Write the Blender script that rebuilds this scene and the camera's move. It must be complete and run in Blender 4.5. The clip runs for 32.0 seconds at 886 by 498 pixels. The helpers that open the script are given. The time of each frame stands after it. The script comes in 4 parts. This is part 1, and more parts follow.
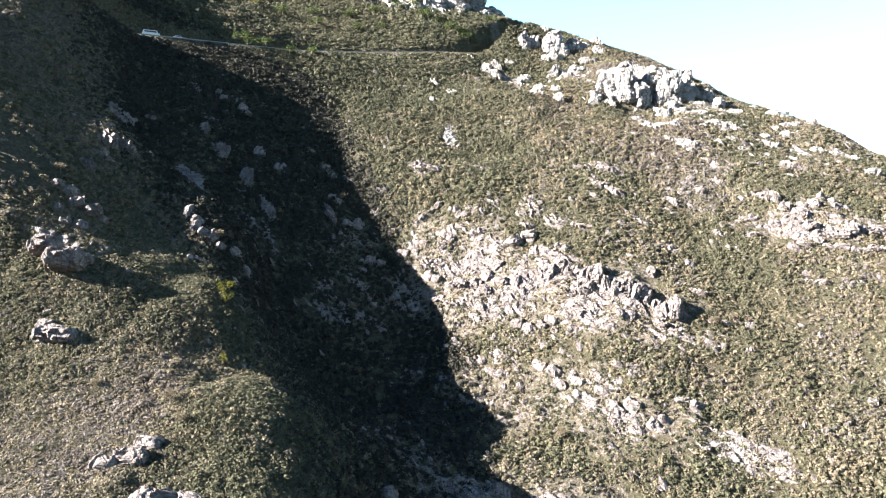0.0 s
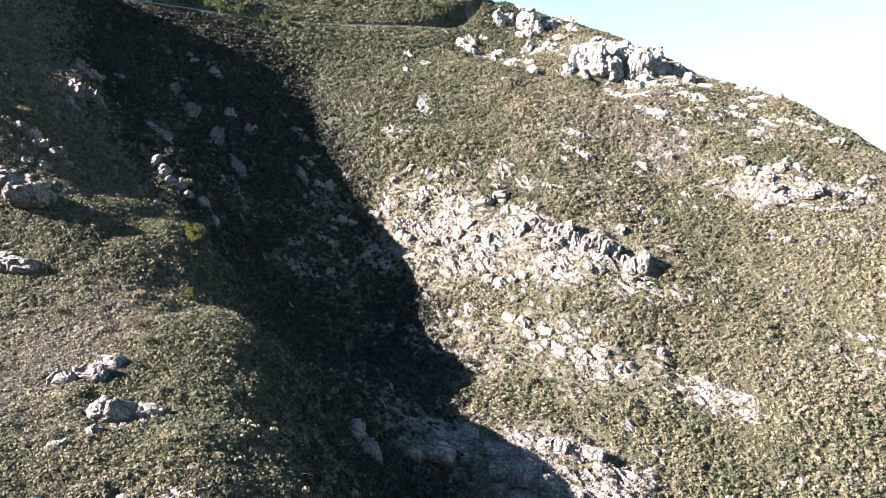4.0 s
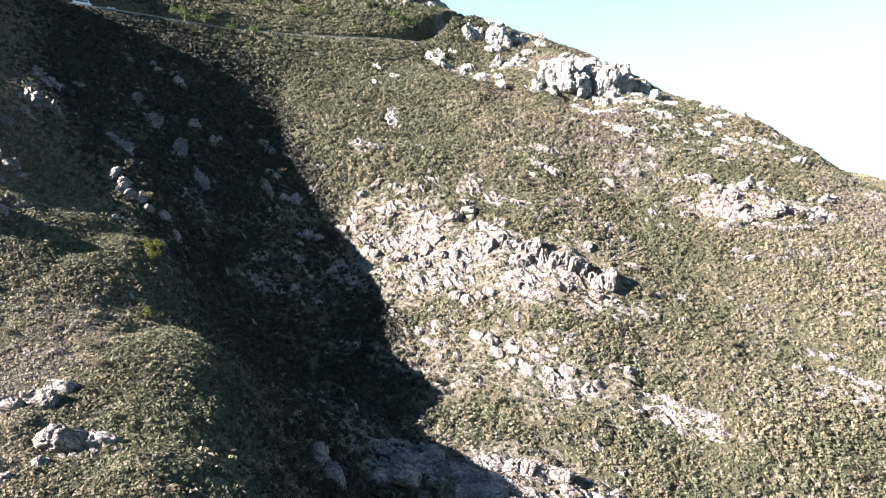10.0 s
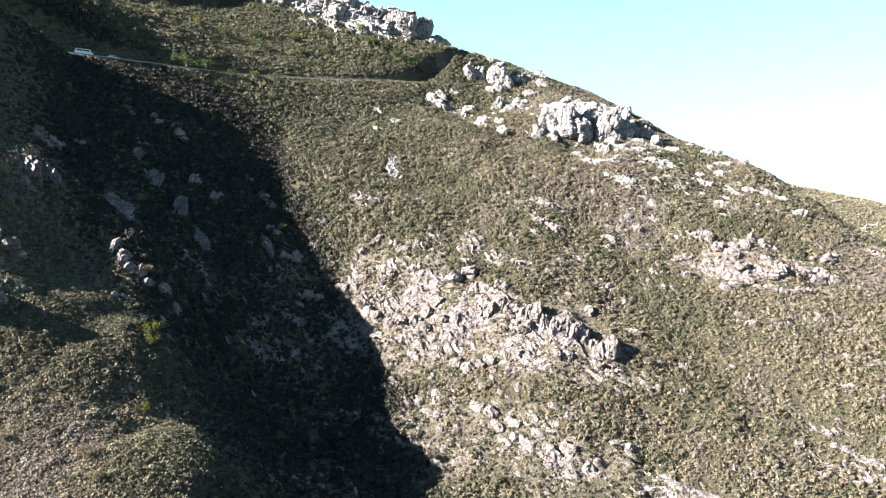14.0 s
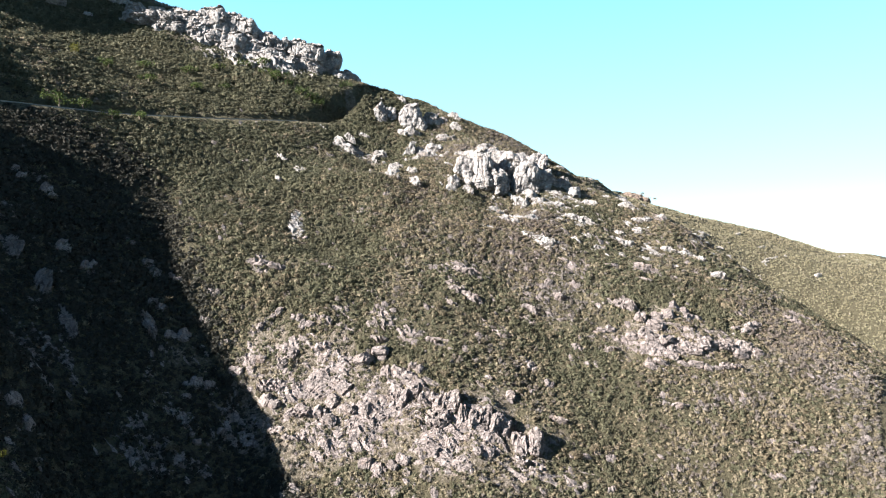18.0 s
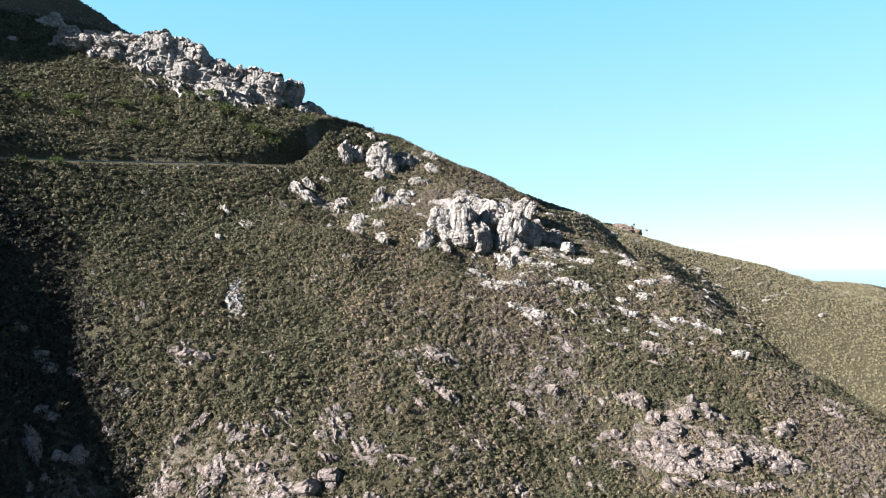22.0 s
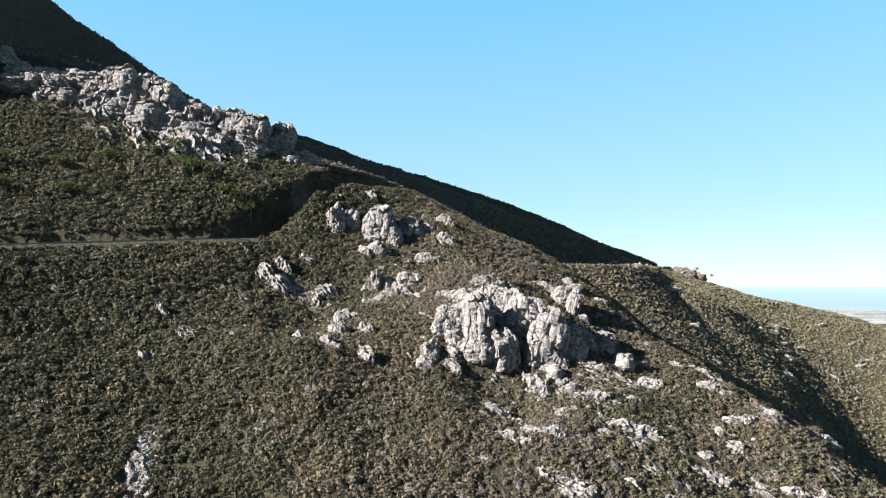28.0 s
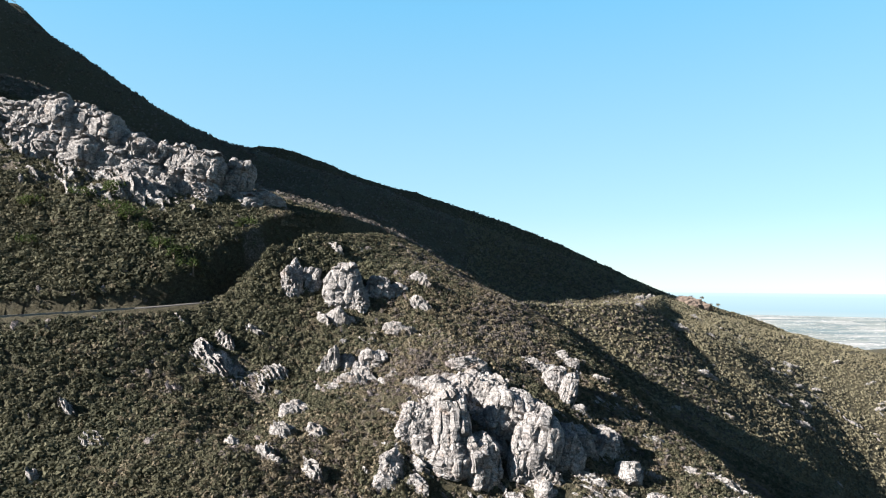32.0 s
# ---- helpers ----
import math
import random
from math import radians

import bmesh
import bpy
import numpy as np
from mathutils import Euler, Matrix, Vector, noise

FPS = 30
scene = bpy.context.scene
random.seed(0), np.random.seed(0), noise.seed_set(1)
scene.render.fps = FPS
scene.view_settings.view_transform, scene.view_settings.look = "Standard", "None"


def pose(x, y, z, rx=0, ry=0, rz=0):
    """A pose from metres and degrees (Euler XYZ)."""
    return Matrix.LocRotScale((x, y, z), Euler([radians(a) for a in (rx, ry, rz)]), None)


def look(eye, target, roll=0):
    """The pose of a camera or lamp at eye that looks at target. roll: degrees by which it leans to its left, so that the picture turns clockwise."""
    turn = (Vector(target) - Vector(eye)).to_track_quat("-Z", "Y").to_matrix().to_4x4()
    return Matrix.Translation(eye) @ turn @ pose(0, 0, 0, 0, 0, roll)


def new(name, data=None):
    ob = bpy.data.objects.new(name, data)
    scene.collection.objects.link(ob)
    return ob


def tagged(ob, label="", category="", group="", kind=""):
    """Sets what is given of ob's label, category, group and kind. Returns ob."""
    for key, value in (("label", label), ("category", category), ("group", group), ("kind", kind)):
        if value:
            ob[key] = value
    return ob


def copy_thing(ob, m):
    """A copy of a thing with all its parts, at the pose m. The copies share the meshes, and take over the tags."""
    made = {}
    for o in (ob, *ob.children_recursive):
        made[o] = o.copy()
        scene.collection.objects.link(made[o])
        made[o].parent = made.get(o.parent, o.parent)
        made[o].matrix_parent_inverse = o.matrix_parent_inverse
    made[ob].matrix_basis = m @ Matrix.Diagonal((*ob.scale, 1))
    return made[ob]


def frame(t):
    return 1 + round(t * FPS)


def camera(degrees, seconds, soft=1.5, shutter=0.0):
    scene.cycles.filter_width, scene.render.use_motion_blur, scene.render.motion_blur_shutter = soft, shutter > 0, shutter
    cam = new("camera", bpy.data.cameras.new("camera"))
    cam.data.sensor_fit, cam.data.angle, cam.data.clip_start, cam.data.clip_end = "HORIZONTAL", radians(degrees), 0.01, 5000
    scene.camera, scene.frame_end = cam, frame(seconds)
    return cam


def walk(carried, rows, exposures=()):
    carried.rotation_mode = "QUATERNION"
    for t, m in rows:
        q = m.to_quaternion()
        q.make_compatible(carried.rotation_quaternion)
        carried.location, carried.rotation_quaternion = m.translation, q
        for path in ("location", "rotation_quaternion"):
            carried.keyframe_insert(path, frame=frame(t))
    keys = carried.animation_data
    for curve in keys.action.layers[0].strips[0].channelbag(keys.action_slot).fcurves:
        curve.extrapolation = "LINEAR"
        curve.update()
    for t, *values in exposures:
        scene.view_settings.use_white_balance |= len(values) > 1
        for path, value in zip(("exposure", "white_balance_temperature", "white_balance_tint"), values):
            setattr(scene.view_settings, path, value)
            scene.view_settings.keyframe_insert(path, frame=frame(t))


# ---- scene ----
cam = camera(65.22, 32.0, 1.1)
PATH = [
    (0.0, look((0.00, -0.00, 0.00), (-15.87, 98.68, -3.19), -0.68)),
    (0.5, look((0.06, 0.01, -1.48), (-13.61, 99.02, -4.64), -0.52)),
    (1.0, look((0.13, -0.04, -2.98), (-13.11, 99.03, -6.04), -0.48)),
    (1.5, look((0.27, -0.06, -4.50), (-12.80, 99.04, -7.51), -0.41)),
    (2.0, look((0.42, -0.07, -6.02), (-11.67, 99.15, -8.98), -0.29)),
    (2.5, look((0.55, -0.06, -7.54), (-9.73, 99.36, -10.56), -0.22)),
    (3.0, look((0.66, -0.02, -9.05), (-10.61, 99.30, -11.97), -0.27)),
    (3.5, look((0.84, -0.05, -10.58), (-11.13, 99.19, -13.45), -0.24)),
    (5.5, look((1.57, -0.32, -16.60), (-11.48, 98.79, -19.39), -0.21)),
    (6.0, look((1.53, -0.29, -18.00), (-10.13, 98.99, -20.92), -0.21)),
    (6.5, look((1.54, -0.29, -19.09), (-10.22, 98.97, -22.19), -0.10)),
    (7.0, look((1.54, -0.33, -19.18), (-10.19, 98.93, -22.30), -0.06)),
    (7.5, look((1.51, -0.30, -18.02), (-8.23, 99.18, -20.87), 0.04)),
    (8.0, look((1.37, -0.29, -16.17), (-6.52, 99.37, -18.79), 0.09)),
    (8.5, look((1.21, -0.25, -14.20), (-6.41, 99.42, -16.70), 0.22)),
    (9.0, look((1.09, -0.05, -12.57), (-6.42, 99.64, -15.01), 0.22)),
    (9.5, look((1.10, 0.64, -11.46), (-6.58, 100.32, -13.57), 0.18)),
    (10.0, look((1.19, 1.65, -10.45), (-6.72, 101.33, -11.92), 0.22)),
    (10.5, look((1.19, 2.21, -9.08), (-6.75, 101.88, -10.28), 0.18)),
    (11.0, look((1.20, 2.35, -7.31), (-6.78, 102.02, -8.35), 0.21)),
    (11.5, look((1.26, 2.32, -5.32), (-6.83, 101.99, -6.32), 0.28)),
    (12.0, look((1.35, 2.22, -3.34), (-6.87, 101.87, -4.30), 0.29)),
    (12.5, look((1.43, 2.17, -1.32), (-6.95, 101.81, -2.21), 0.31)),
    (13.0, look((1.48, 2.13, 0.75), (-7.03, 101.76, -0.14), 0.30)),
    (13.5, look((1.49, 2.15, 2.90), (-7.16, 101.77, 2.06), 0.27)),
    (15.5, look((1.10, 4.66, 11.83), (-1.62, 104.62, 11.44), 0.27)),
    (16.0, look((0.89, 6.74, 13.89), (0.68, 106.74, 13.68), 0.25)),
    (16.5, look((0.71, 9.19, 15.96), (2.71, 109.17, 15.99), 0.19)),
    (17.0, look((0.66, 12.12, 18.02), (3.89, 112.06, 18.26), 0.16)),
    (17.5, look((0.76, 15.48, 20.09), (4.59, 115.41, 20.62), 0.08)),
    (18.0, look((1.04, 19.19, 22.17), (5.47, 119.09, 23.01), 0.05)),
    (18.5, look((1.50, 23.24, 24.28), (6.50, 123.11, 25.43), 0.01)),
    (19.0, look((2.10, 27.54, 26.38), (7.53, 127.38, 27.74), -0.08)),
    (19.5, look((2.81, 32.06, 28.51), (8.62, 131.88, 30.13), -0.16)),
    (20.0, look((3.53, 36.67, 30.64), (9.77, 136.46, 32.53), -0.20)),
    (20.5, look((4.23, 41.33, 32.69), (10.70, 141.10, 34.87), -0.23)),
    (21.0, look((4.90, 45.98, 34.66), (11.45, 145.74, 37.13), -0.21)),
    (21.5, look((5.65, 50.68, 36.71), (12.30, 150.42, 39.44), -0.20)),
    (22.0, look((6.48, 55.41, 38.88), (13.18, 155.14, 41.86), -0.16)),
    (22.5, look((7.39, 60.09, 41.02), (14.09, 159.82, 44.22), -0.08)),
    (23.0, look((8.44, 64.77, 43.09), (15.12, 164.49, 46.48), -0.09)),
    (23.5, look((9.60, 69.51, 45.20), (16.04, 169.24, 48.80), -0.07)),
    (24.0, look((10.81, 74.33, 47.31), (17.12, 174.06, 51.11), -0.07)),
    (24.5, look((11.96, 79.15, 49.33), (18.21, 178.88, 53.33), -0.12)),
    (25.0, look((13.01, 83.87, 51.36), (18.81, 183.61, 55.52), -0.10)),
    (25.5, look((14.12, 88.56, 53.43), (17.62, 188.41, 57.78), -0.07)),
    (27.5, look((18.29, 108.09, 62.06), (18.93, 207.97, 66.83), 0.06)),
    (28.0, look((19.23, 112.77, 64.33), (19.08, 212.65, 69.18), 0.11)),
    (28.5, look((20.12, 117.27, 66.55), (19.66, 217.14, 71.54), 0.10)),
    (29.0, look((21.03, 121.48, 68.73), (20.51, 221.35, 73.72), 0.12)),
    (29.5, look((21.86, 125.34, 70.90), (21.37, 225.21, 75.90), 0.10)),
    (30.0, look((22.63, 128.89, 73.03), (22.29, 228.76, 78.05), 0.18)),
    (30.5, look((23.33, 132.12, 75.10), (23.12, 231.99, 80.16), 0.20)),
    (31.0, look((24.04, 135.20, 77.21), (24.02, 235.06, 82.35), 0.21)),
    (31.5, look((24.73, 138.18, 79.41), (24.79, 238.05, 84.62), 0.29)),
    (32.0, look((25.40, 141.09, 81.66), (25.40, 240.95, 86.90), 0.29)),
]
EXPOSURES = [(0.0, 3.62), (9.0, 3.65), (13.0, 3.51), (16.0, 3.13), (19.0, 2.76), (23.0, 2.42), (32.0, 2.24)]
walk(cam, PATH, EXPOSURES)

# ---- sky and sun ----
SUN_AZIMUTH, SUN_HEIGHT = radians(-110), radians(27)      # clockwise from +y, above the horizon
to_sun = Vector((math.sin(SUN_AZIMUTH) * math.cos(SUN_HEIGHT), math.cos(SUN_AZIMUTH) * math.cos(SUN_HEIGHT), math.sin(SUN_HEIGHT)))
world = bpy.data.worlds.new("sky")
scene.world = world
world.use_nodes = True
wn = world.node_tree.nodes
sky = wn.new("ShaderNodeTexSky")
sky.sky_type = "NISHITA"
sky.sun_disc = False
sky.sun_elevation = SUN_HEIGHT
sky.sun_rotation = SUN_AZIMUTH
sky.altitude = 300
sky.air_density, sky.dust_density, sky.ozone_density = 1.0, 0.0, 1.0
wn["Background"].inputs["Strength"].default_value = 0.045
# thin bright haze low over the coast, clearing towards the zenith
tint = wn.new("ShaderNodeMix")
tint.data_type, tint.blend_type = "RGBA", "MULTIPLY"
tint.inputs[0].default_value = 1.0
tint.inputs[7].default_value = (0.19, 0.22, 0.24, 1)
way = wn.new("ShaderNodeTexCoord")
split = wn.new("ShaderNodeSeparateXYZ")
fade = wn.new("ShaderNodeValToRGB")
stops = fade.color_ramp.elements
while len(stops) < 5:
    stops.new(0.5)
for stop, (at, colour) in zip(stops, ((0.0, (0.60, 0.765, 0.84)), (0.1, (0.41, 0.70, 0.82)), (0.38, (0.195, 0.60, 0.92)), (0.62, (0.03, 0.07, 0.17)), (1.0, (0.02, 0.04, 0.12)))):
    stop.position, stop.color = at, (*colour, 1)
haze = wn.new("ShaderNodeVectorMath")
haze.operation = "MULTIPLY_ADD"
haze.inputs[1].default_value = (4.2, 4.2, 4.2)
wl = world.node_tree.links
wl.new(way.outputs["Generated"], split.inputs[0])
wl.new(split.outputs["Z"], fade.inputs[0])
wl.new(sky.outputs[0], tint.inputs[6])
wl.new(fade.outputs[0], haze.inputs[0])
wl.new(tint.outputs[2], haze.inputs[2])
wl.new(haze.outputs[0], wn["Background"].inputs["Color"])
sun = new("sun", bpy.data.lights.new("sun", "SUN"))
sun.data.energy = 5.0
sun.data.angle = radians(0.5)
sun.data.color = (1.0, 0.92, 0.85)
sun.matrix_world = look(to_sun * 500, (0, 0, 0))

# ---- materials ----
class Mat:
    """A node material with a few shorthands."""

    def __init__(self, name, rough=0.9):
        self.m = bpy.data.materials.new(name)
        self.m.use_nodes = True
        self.t = self.m.node_tree
        self.b = self.t.nodes["Principled BSDF"]
        self.b.inputs["Roughness"].default_value = rough
        self.b.inputs["Specular IOR Level"].default_value = 0.25
        self.where = self.t.nodes.new("ShaderNodeNewGeometry")

    def link(self, a, b):
        self.t.links.new(a, b)

    def noise(self, scale, detail=4, rough=0.6, stretch=None):
        n = self.t.nodes.new("ShaderNodeTexNoise")
        n.inputs["Scale"].default_value = scale
        n.inputs["Detail"].default_value = detail
        n.inputs["Roughness"].default_value = rough
        self.link(self.place(stretch), n.inputs["Vector"])
        return n.outputs["Fac"]

    def place(self, stretch=None):
        if stretch is None:
            return self.where.outputs["Position"]
        mp = self.t.nodes.new("ShaderNodeMapping")
        mp.inputs["Rotation"].default_value = stretch[0]
        mp.inputs["Scale"].default_value = stretch[1]
        self.link(self.where.outputs["Position"], mp.inputs["Vector"])
        return mp.outputs[0]

    def cracks(self, scale, stretch=None):
        n = self.t.nodes.new("ShaderNodeTexVoronoi")
        n.feature = "DISTANCE_TO_EDGE"
        n.inputs["Scale"].default_value = scale
        self.link(self.place(stretch), n.inputs["Vector"])
        return n.outputs["Distance"]

    def ramp(self, value, stops):
        r = self.t.nodes.new("ShaderNodeValToRGB")
        e = r.color_ramp.elements
        while len(e) < len(stops):
            e.new(0.5)
        for k, (at, colour) in enumerate(stops):
            e[k].position = at
            e[k].color = (*colour, 1) if isinstance(colour, tuple) else (colour, colour, colour, 1)
        self.link(value, r.inputs[0])
        return r.outputs[0]

    def mix(self, fac, a, b, kind="MIX"):
        n = self.t.nodes.new("ShaderNodeMix")
        n.data_type, n.blend_type = "RGBA", kind
        for socket, v in ((n.inputs[0], fac), (n.inputs[6], a), (n.inputs[7], b)):
            if isinstance(v, bpy.types.NodeSocket):
                self.link(v, socket)
            elif isinstance(v, tuple):
                socket.default_value = (*v, 1)
            else:
                socket.default_value = v
        return n.outputs[2]

    def colour(self, v):
        if isinstance(v, tuple):
            self.b.inputs["Base Color"].default_value = (*v, 1)
        else:
            self.link(v, self.b.inputs["Base Color"])
        return self

    def bump(self, height, strength=0.5, distance=0.1):
        n = self.t.nodes.new("ShaderNodeBump")
        n.inputs["Strength"].default_value = strength
        n.inputs["Distance"].default_value = distance
        self.link(height, n.inputs["Height"])
        self.link(n.outputs[0], self.b.inputs["Normal"])
        return self


def rock_material(name, dark, middle, pale, ochre):
    """Quartzite with ochre stains, dark lichen and fine joints."""
    k = Mat(name, 0.9)
    tilt = ((0.25, 0.5, 0.2), (0.35, 0.6, 1.3))
    base = k.ramp(k.noise(0.3, 6, 0.7), [(0.3, dark), (0.5, middle), (0.72, pale)])
    stain = k.ramp(k.noise(0.35, 6, 0.75), [(0.54, 0.0), (0.70, 0.75)])
    base = k.mix(stain, base, ochre)
    lichen = k.ramp(k.noise(0.7, 9, 0.85, tilt), [(0.50, 0.0), (0.62, 0.8)])
    base = k.mix(lichen, base, (0.075, 0.072, 0.070))
    speck = k.ramp(k.noise(3.5, 7, 0.85), [(0.36, 0.5), (0.58, 1.15)])
    base = k.mix(1.0, base, speck, "MULTIPLY")
    bent = k.ramp(k.noise(0.5, 7, 0.8, ((0.2, 0.7, 0.3), (0.35, 0.8, 2.2))), [(0.485, 1.0), (0.5, 0.3), (0.515, 1.0)])
    base = k.mix(0.7, base, k.mix(1.0, base, bent, "MULTIPLY"))
    joint = k.mix(1.0, k.ramp(k.cracks(0.55, ((0.3, 0.5, 0.2), (1.0, 1.0, 0.55))), [(0.0, 0.12), (0.05, 1.0)]), k.ramp(k.cracks(1.5, ((0.2, 0.45, 0.5), (0.8, 0.8, 1.3))), [(0.0, 0.45), (0.06, 1.0)]), "MULTIPLY")
    k.colour(k.mix(1.0, base, k.mix(0.55, (1.0, 1.0, 1.0), joint), "MULTIPLY"))
    relief = k.mix(0.55, k.noise(1.0, 10, 0.75, tilt), joint)
    return k.bump(relief, 1.0, 0.5).m


def scrub_material(name, stops, patch, grain=3.2):
    """Foliage: leaf clusters, gaps and twigs in fine grain; differs from bush to bush, and drifts across the hillside."""
    k = Mat(name, 0.85)
    at = k.t.nodes.new("ShaderNodeAttribute")
    at.attribute_name = "tone"
    one = k.mix(0.4, at.outputs["Fac"], k.where.outputs["Random Per Island"])
    own = k.ramp(k.mix(0.45, one, k.ramp(k.noise(0.12, 5, 0.7), [(0.3, 0.0), (0.7, 1.0)])), [(0.22, stops[0][1]), (0.5, stops[len(stops) // 2][1]), (0.78, stops[-1][1])])
    drift = k.ramp(k.noise(0.035, 4, 0.6), [(0.42, 0.0), (0.62, 1.0)])
    tone = k.mix(0.5, own, k.mix(drift, own, patch))
    leaf = k.noise(grain, 5, 0.75)
    k.colour(k.mix(1.0, tone, k.ramp(leaf, [(0.36, 0.55), (0.5, 1.0), (0.64, 1.4)]), "MULTIPLY"))
    k.b.inputs["Specular IOR Level"].default_value = 0.12
    k.bump(leaf, 0.4, 0.2)
    thin, both = k.t.nodes.new("ShaderNodeBsdfTranslucent"), k.t.nodes.new("ShaderNodeMixShader")   # leaves let light through
    both.inputs[0].default_value = 0.3
    k.link(k.b.inputs["Base Color"].links[0].from_socket, thin.inputs["Color"])
    k.link(k.b.outputs[0], both.inputs[1])
    k.link(thin.outputs[0], both.inputs[2])
    k.link(both.outputs[0], k.t.nodes["Material Output"].inputs["Surface"])
    return k.m


def ground_material():
    """Litter, soil and dry grass, with bare stony soil where the mesh says so."""
    k = Mat("hillside_soil", 0.95)
    soil = k.ramp(k.noise(1.3, 8, 0.85), [(0.38, (0.014, 0.013, 0.007)), (0.5, (0.050, 0.046, 0.027)), (0.64, (0.098, 0.088, 0.057))])
    drift = k.ramp(k.noise(0.05, 4), [(0.4, 0.0), (0.65, 0.7)])
    soil = k.mix(drift, soil, k.mix(0.5, soil, (0.055, 0.047, 0.028)))
    stone = k.ramp(k.noise(1.6, 7, 0.8), [(0.38, (0.0333, 0.0283, 0.0183)), (0.50, (0.10, 0.085, 0.068)), (0.60, (0.22, 0.196, 0.174))])
    at = k.t.nodes.new("ShaderNodeAttribute")
    at.attribute_name = "stony"
    edge = k.mix(0.6, at.outputs["Fac"], k.noise(0.5, 5, 0.7))
    k.colour(k.mix(k.ramp(edge, [(0.50, 0.0), (0.64, 0.85)]), soil, stone))
    return k.bump(k.noise(2.6, 8, 0.8), 1.0, 1.0).m


def plain_material():
    """Far coastal plain: fields, scrub, pale sand and scattered roofs, with the bluish haze of distance put into the
    tones.
    """
    k = Mat("coastal_plain", 0.95)
    field = k.t.nodes.new("ShaderNodeTexVoronoi")
    field.inputs["Scale"].default_value = 0.007
    k.link(k.place(((0, 0, 0.35), (1.0, 0.4, 1.0))), field.inputs["Vector"])
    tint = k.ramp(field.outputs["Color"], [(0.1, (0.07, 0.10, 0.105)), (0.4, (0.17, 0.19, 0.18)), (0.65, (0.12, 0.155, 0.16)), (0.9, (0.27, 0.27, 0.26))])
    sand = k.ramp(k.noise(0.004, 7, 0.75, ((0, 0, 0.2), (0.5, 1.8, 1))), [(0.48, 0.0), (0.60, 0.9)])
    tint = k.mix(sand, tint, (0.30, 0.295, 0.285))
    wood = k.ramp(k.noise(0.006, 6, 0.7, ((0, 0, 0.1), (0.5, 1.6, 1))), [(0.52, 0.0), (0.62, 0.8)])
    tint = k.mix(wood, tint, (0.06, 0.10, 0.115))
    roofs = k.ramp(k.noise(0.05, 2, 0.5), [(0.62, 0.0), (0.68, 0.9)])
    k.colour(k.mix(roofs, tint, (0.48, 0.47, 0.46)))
    return k.m


def plain_paint(name, tone, rough, metal=0.0):
    k = Mat(name, rough)
    k.b.inputs["Metallic"].default_value = metal
    d = k.ramp(k.noise(1.5, 5), [(0.3, 0.85), (0.7, 1.05)])
    return k.colour(k.mix(1.0, tone, d, "MULTIPLY")).m


def asphalt_material():
    k = Mat("worn_asphalt", 0.9)
    k.colour(k.ramp(k.noise(1.1, 6, 0.7), [(0.3, (0.045, 0.043, 0.042)), (0.7, (0.085, 0.082, 0.078))]))
    return k.bump(k.noise(18, 3), 0.4, 0.01).m


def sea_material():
    k = Mat("glowing_hazy_sea", 1.0)
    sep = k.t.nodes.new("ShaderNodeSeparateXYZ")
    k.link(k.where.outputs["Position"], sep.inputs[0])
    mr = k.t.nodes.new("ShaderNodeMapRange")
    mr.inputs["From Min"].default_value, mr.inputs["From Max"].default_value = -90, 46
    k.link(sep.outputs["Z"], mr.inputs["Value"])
    # haze is painted as this upward gradient, and the surface emits it unlit
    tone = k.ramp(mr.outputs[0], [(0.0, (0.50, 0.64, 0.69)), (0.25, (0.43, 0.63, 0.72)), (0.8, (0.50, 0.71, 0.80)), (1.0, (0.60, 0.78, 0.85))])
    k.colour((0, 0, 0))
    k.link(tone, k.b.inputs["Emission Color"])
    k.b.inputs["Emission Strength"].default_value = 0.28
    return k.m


ROCK = rock_material("grey_crag_quartzite", (0.1640, 0.1595, 0.1590), (0.2600, 0.2510, 0.2460), (0.3680, 0.3510, 0.3380), (0.2750, 0.2050, 0.1560))
FACE_ROCK = rock_material("pinkish_weathered_quartzite", (0.1063, 0.0907, 0.0865), (0.1763, 0.1529, 0.1470), (0.2359, 0.2048, 0.1992), (0.1879, 0.1374, 0.1085))
SOIL = ground_material()
OLIVE = scrub_material("olive_fynbos", [(0.0, (0.0905, 0.0800, 0.0555)), (0.5, (0.1253, 0.1102, 0.0754)), (1.0, (0.1740, 0.1520, 0.1124))], (0.1369, 0.1125, 0.0793))
GREY = scrub_material("grey_brown_scrub", [(0.0, (0.0766, 0.0673, 0.0587)), (0.5, (0.1067, 0.0963, 0.0880)), (1.0, (0.1485, 0.1369, 0.1281))], (0.1021, 0.0824, 0.0667))
FRESH = scrub_material("green_bush_leaves", [(0.0, (0.0405, 0.0430, 0.0280)), (0.5, (0.0650, 0.0670, 0.0435)), (1.0, (0.1040, 0.1020, 0.0660))], (0.0740, 0.0690, 0.0450))
PALE_OLIVE = scrub_material("pale_olive_heath", [(0.0, (0.1060, 0.1010, 0.0650)), (0.5, (0.1380, 0.1290, 0.0870)), (1.0, (0.1730, 0.1590, 0.1160))], (0.1390, 0.1240, 0.0830))
# gully thicket green, darkened so that it also deepens the flank's shade
SHADE_THICKET = scrub_material("shade_darkened_thicket", [(0.0, (0.0207, 0.0215, 0.0187)), (0.5, (0.0306, 0.0312, 0.0253)), (1.0, (0.0449, 0.0434, 0.0360))], (0.0306, 0.0297, 0.0253))
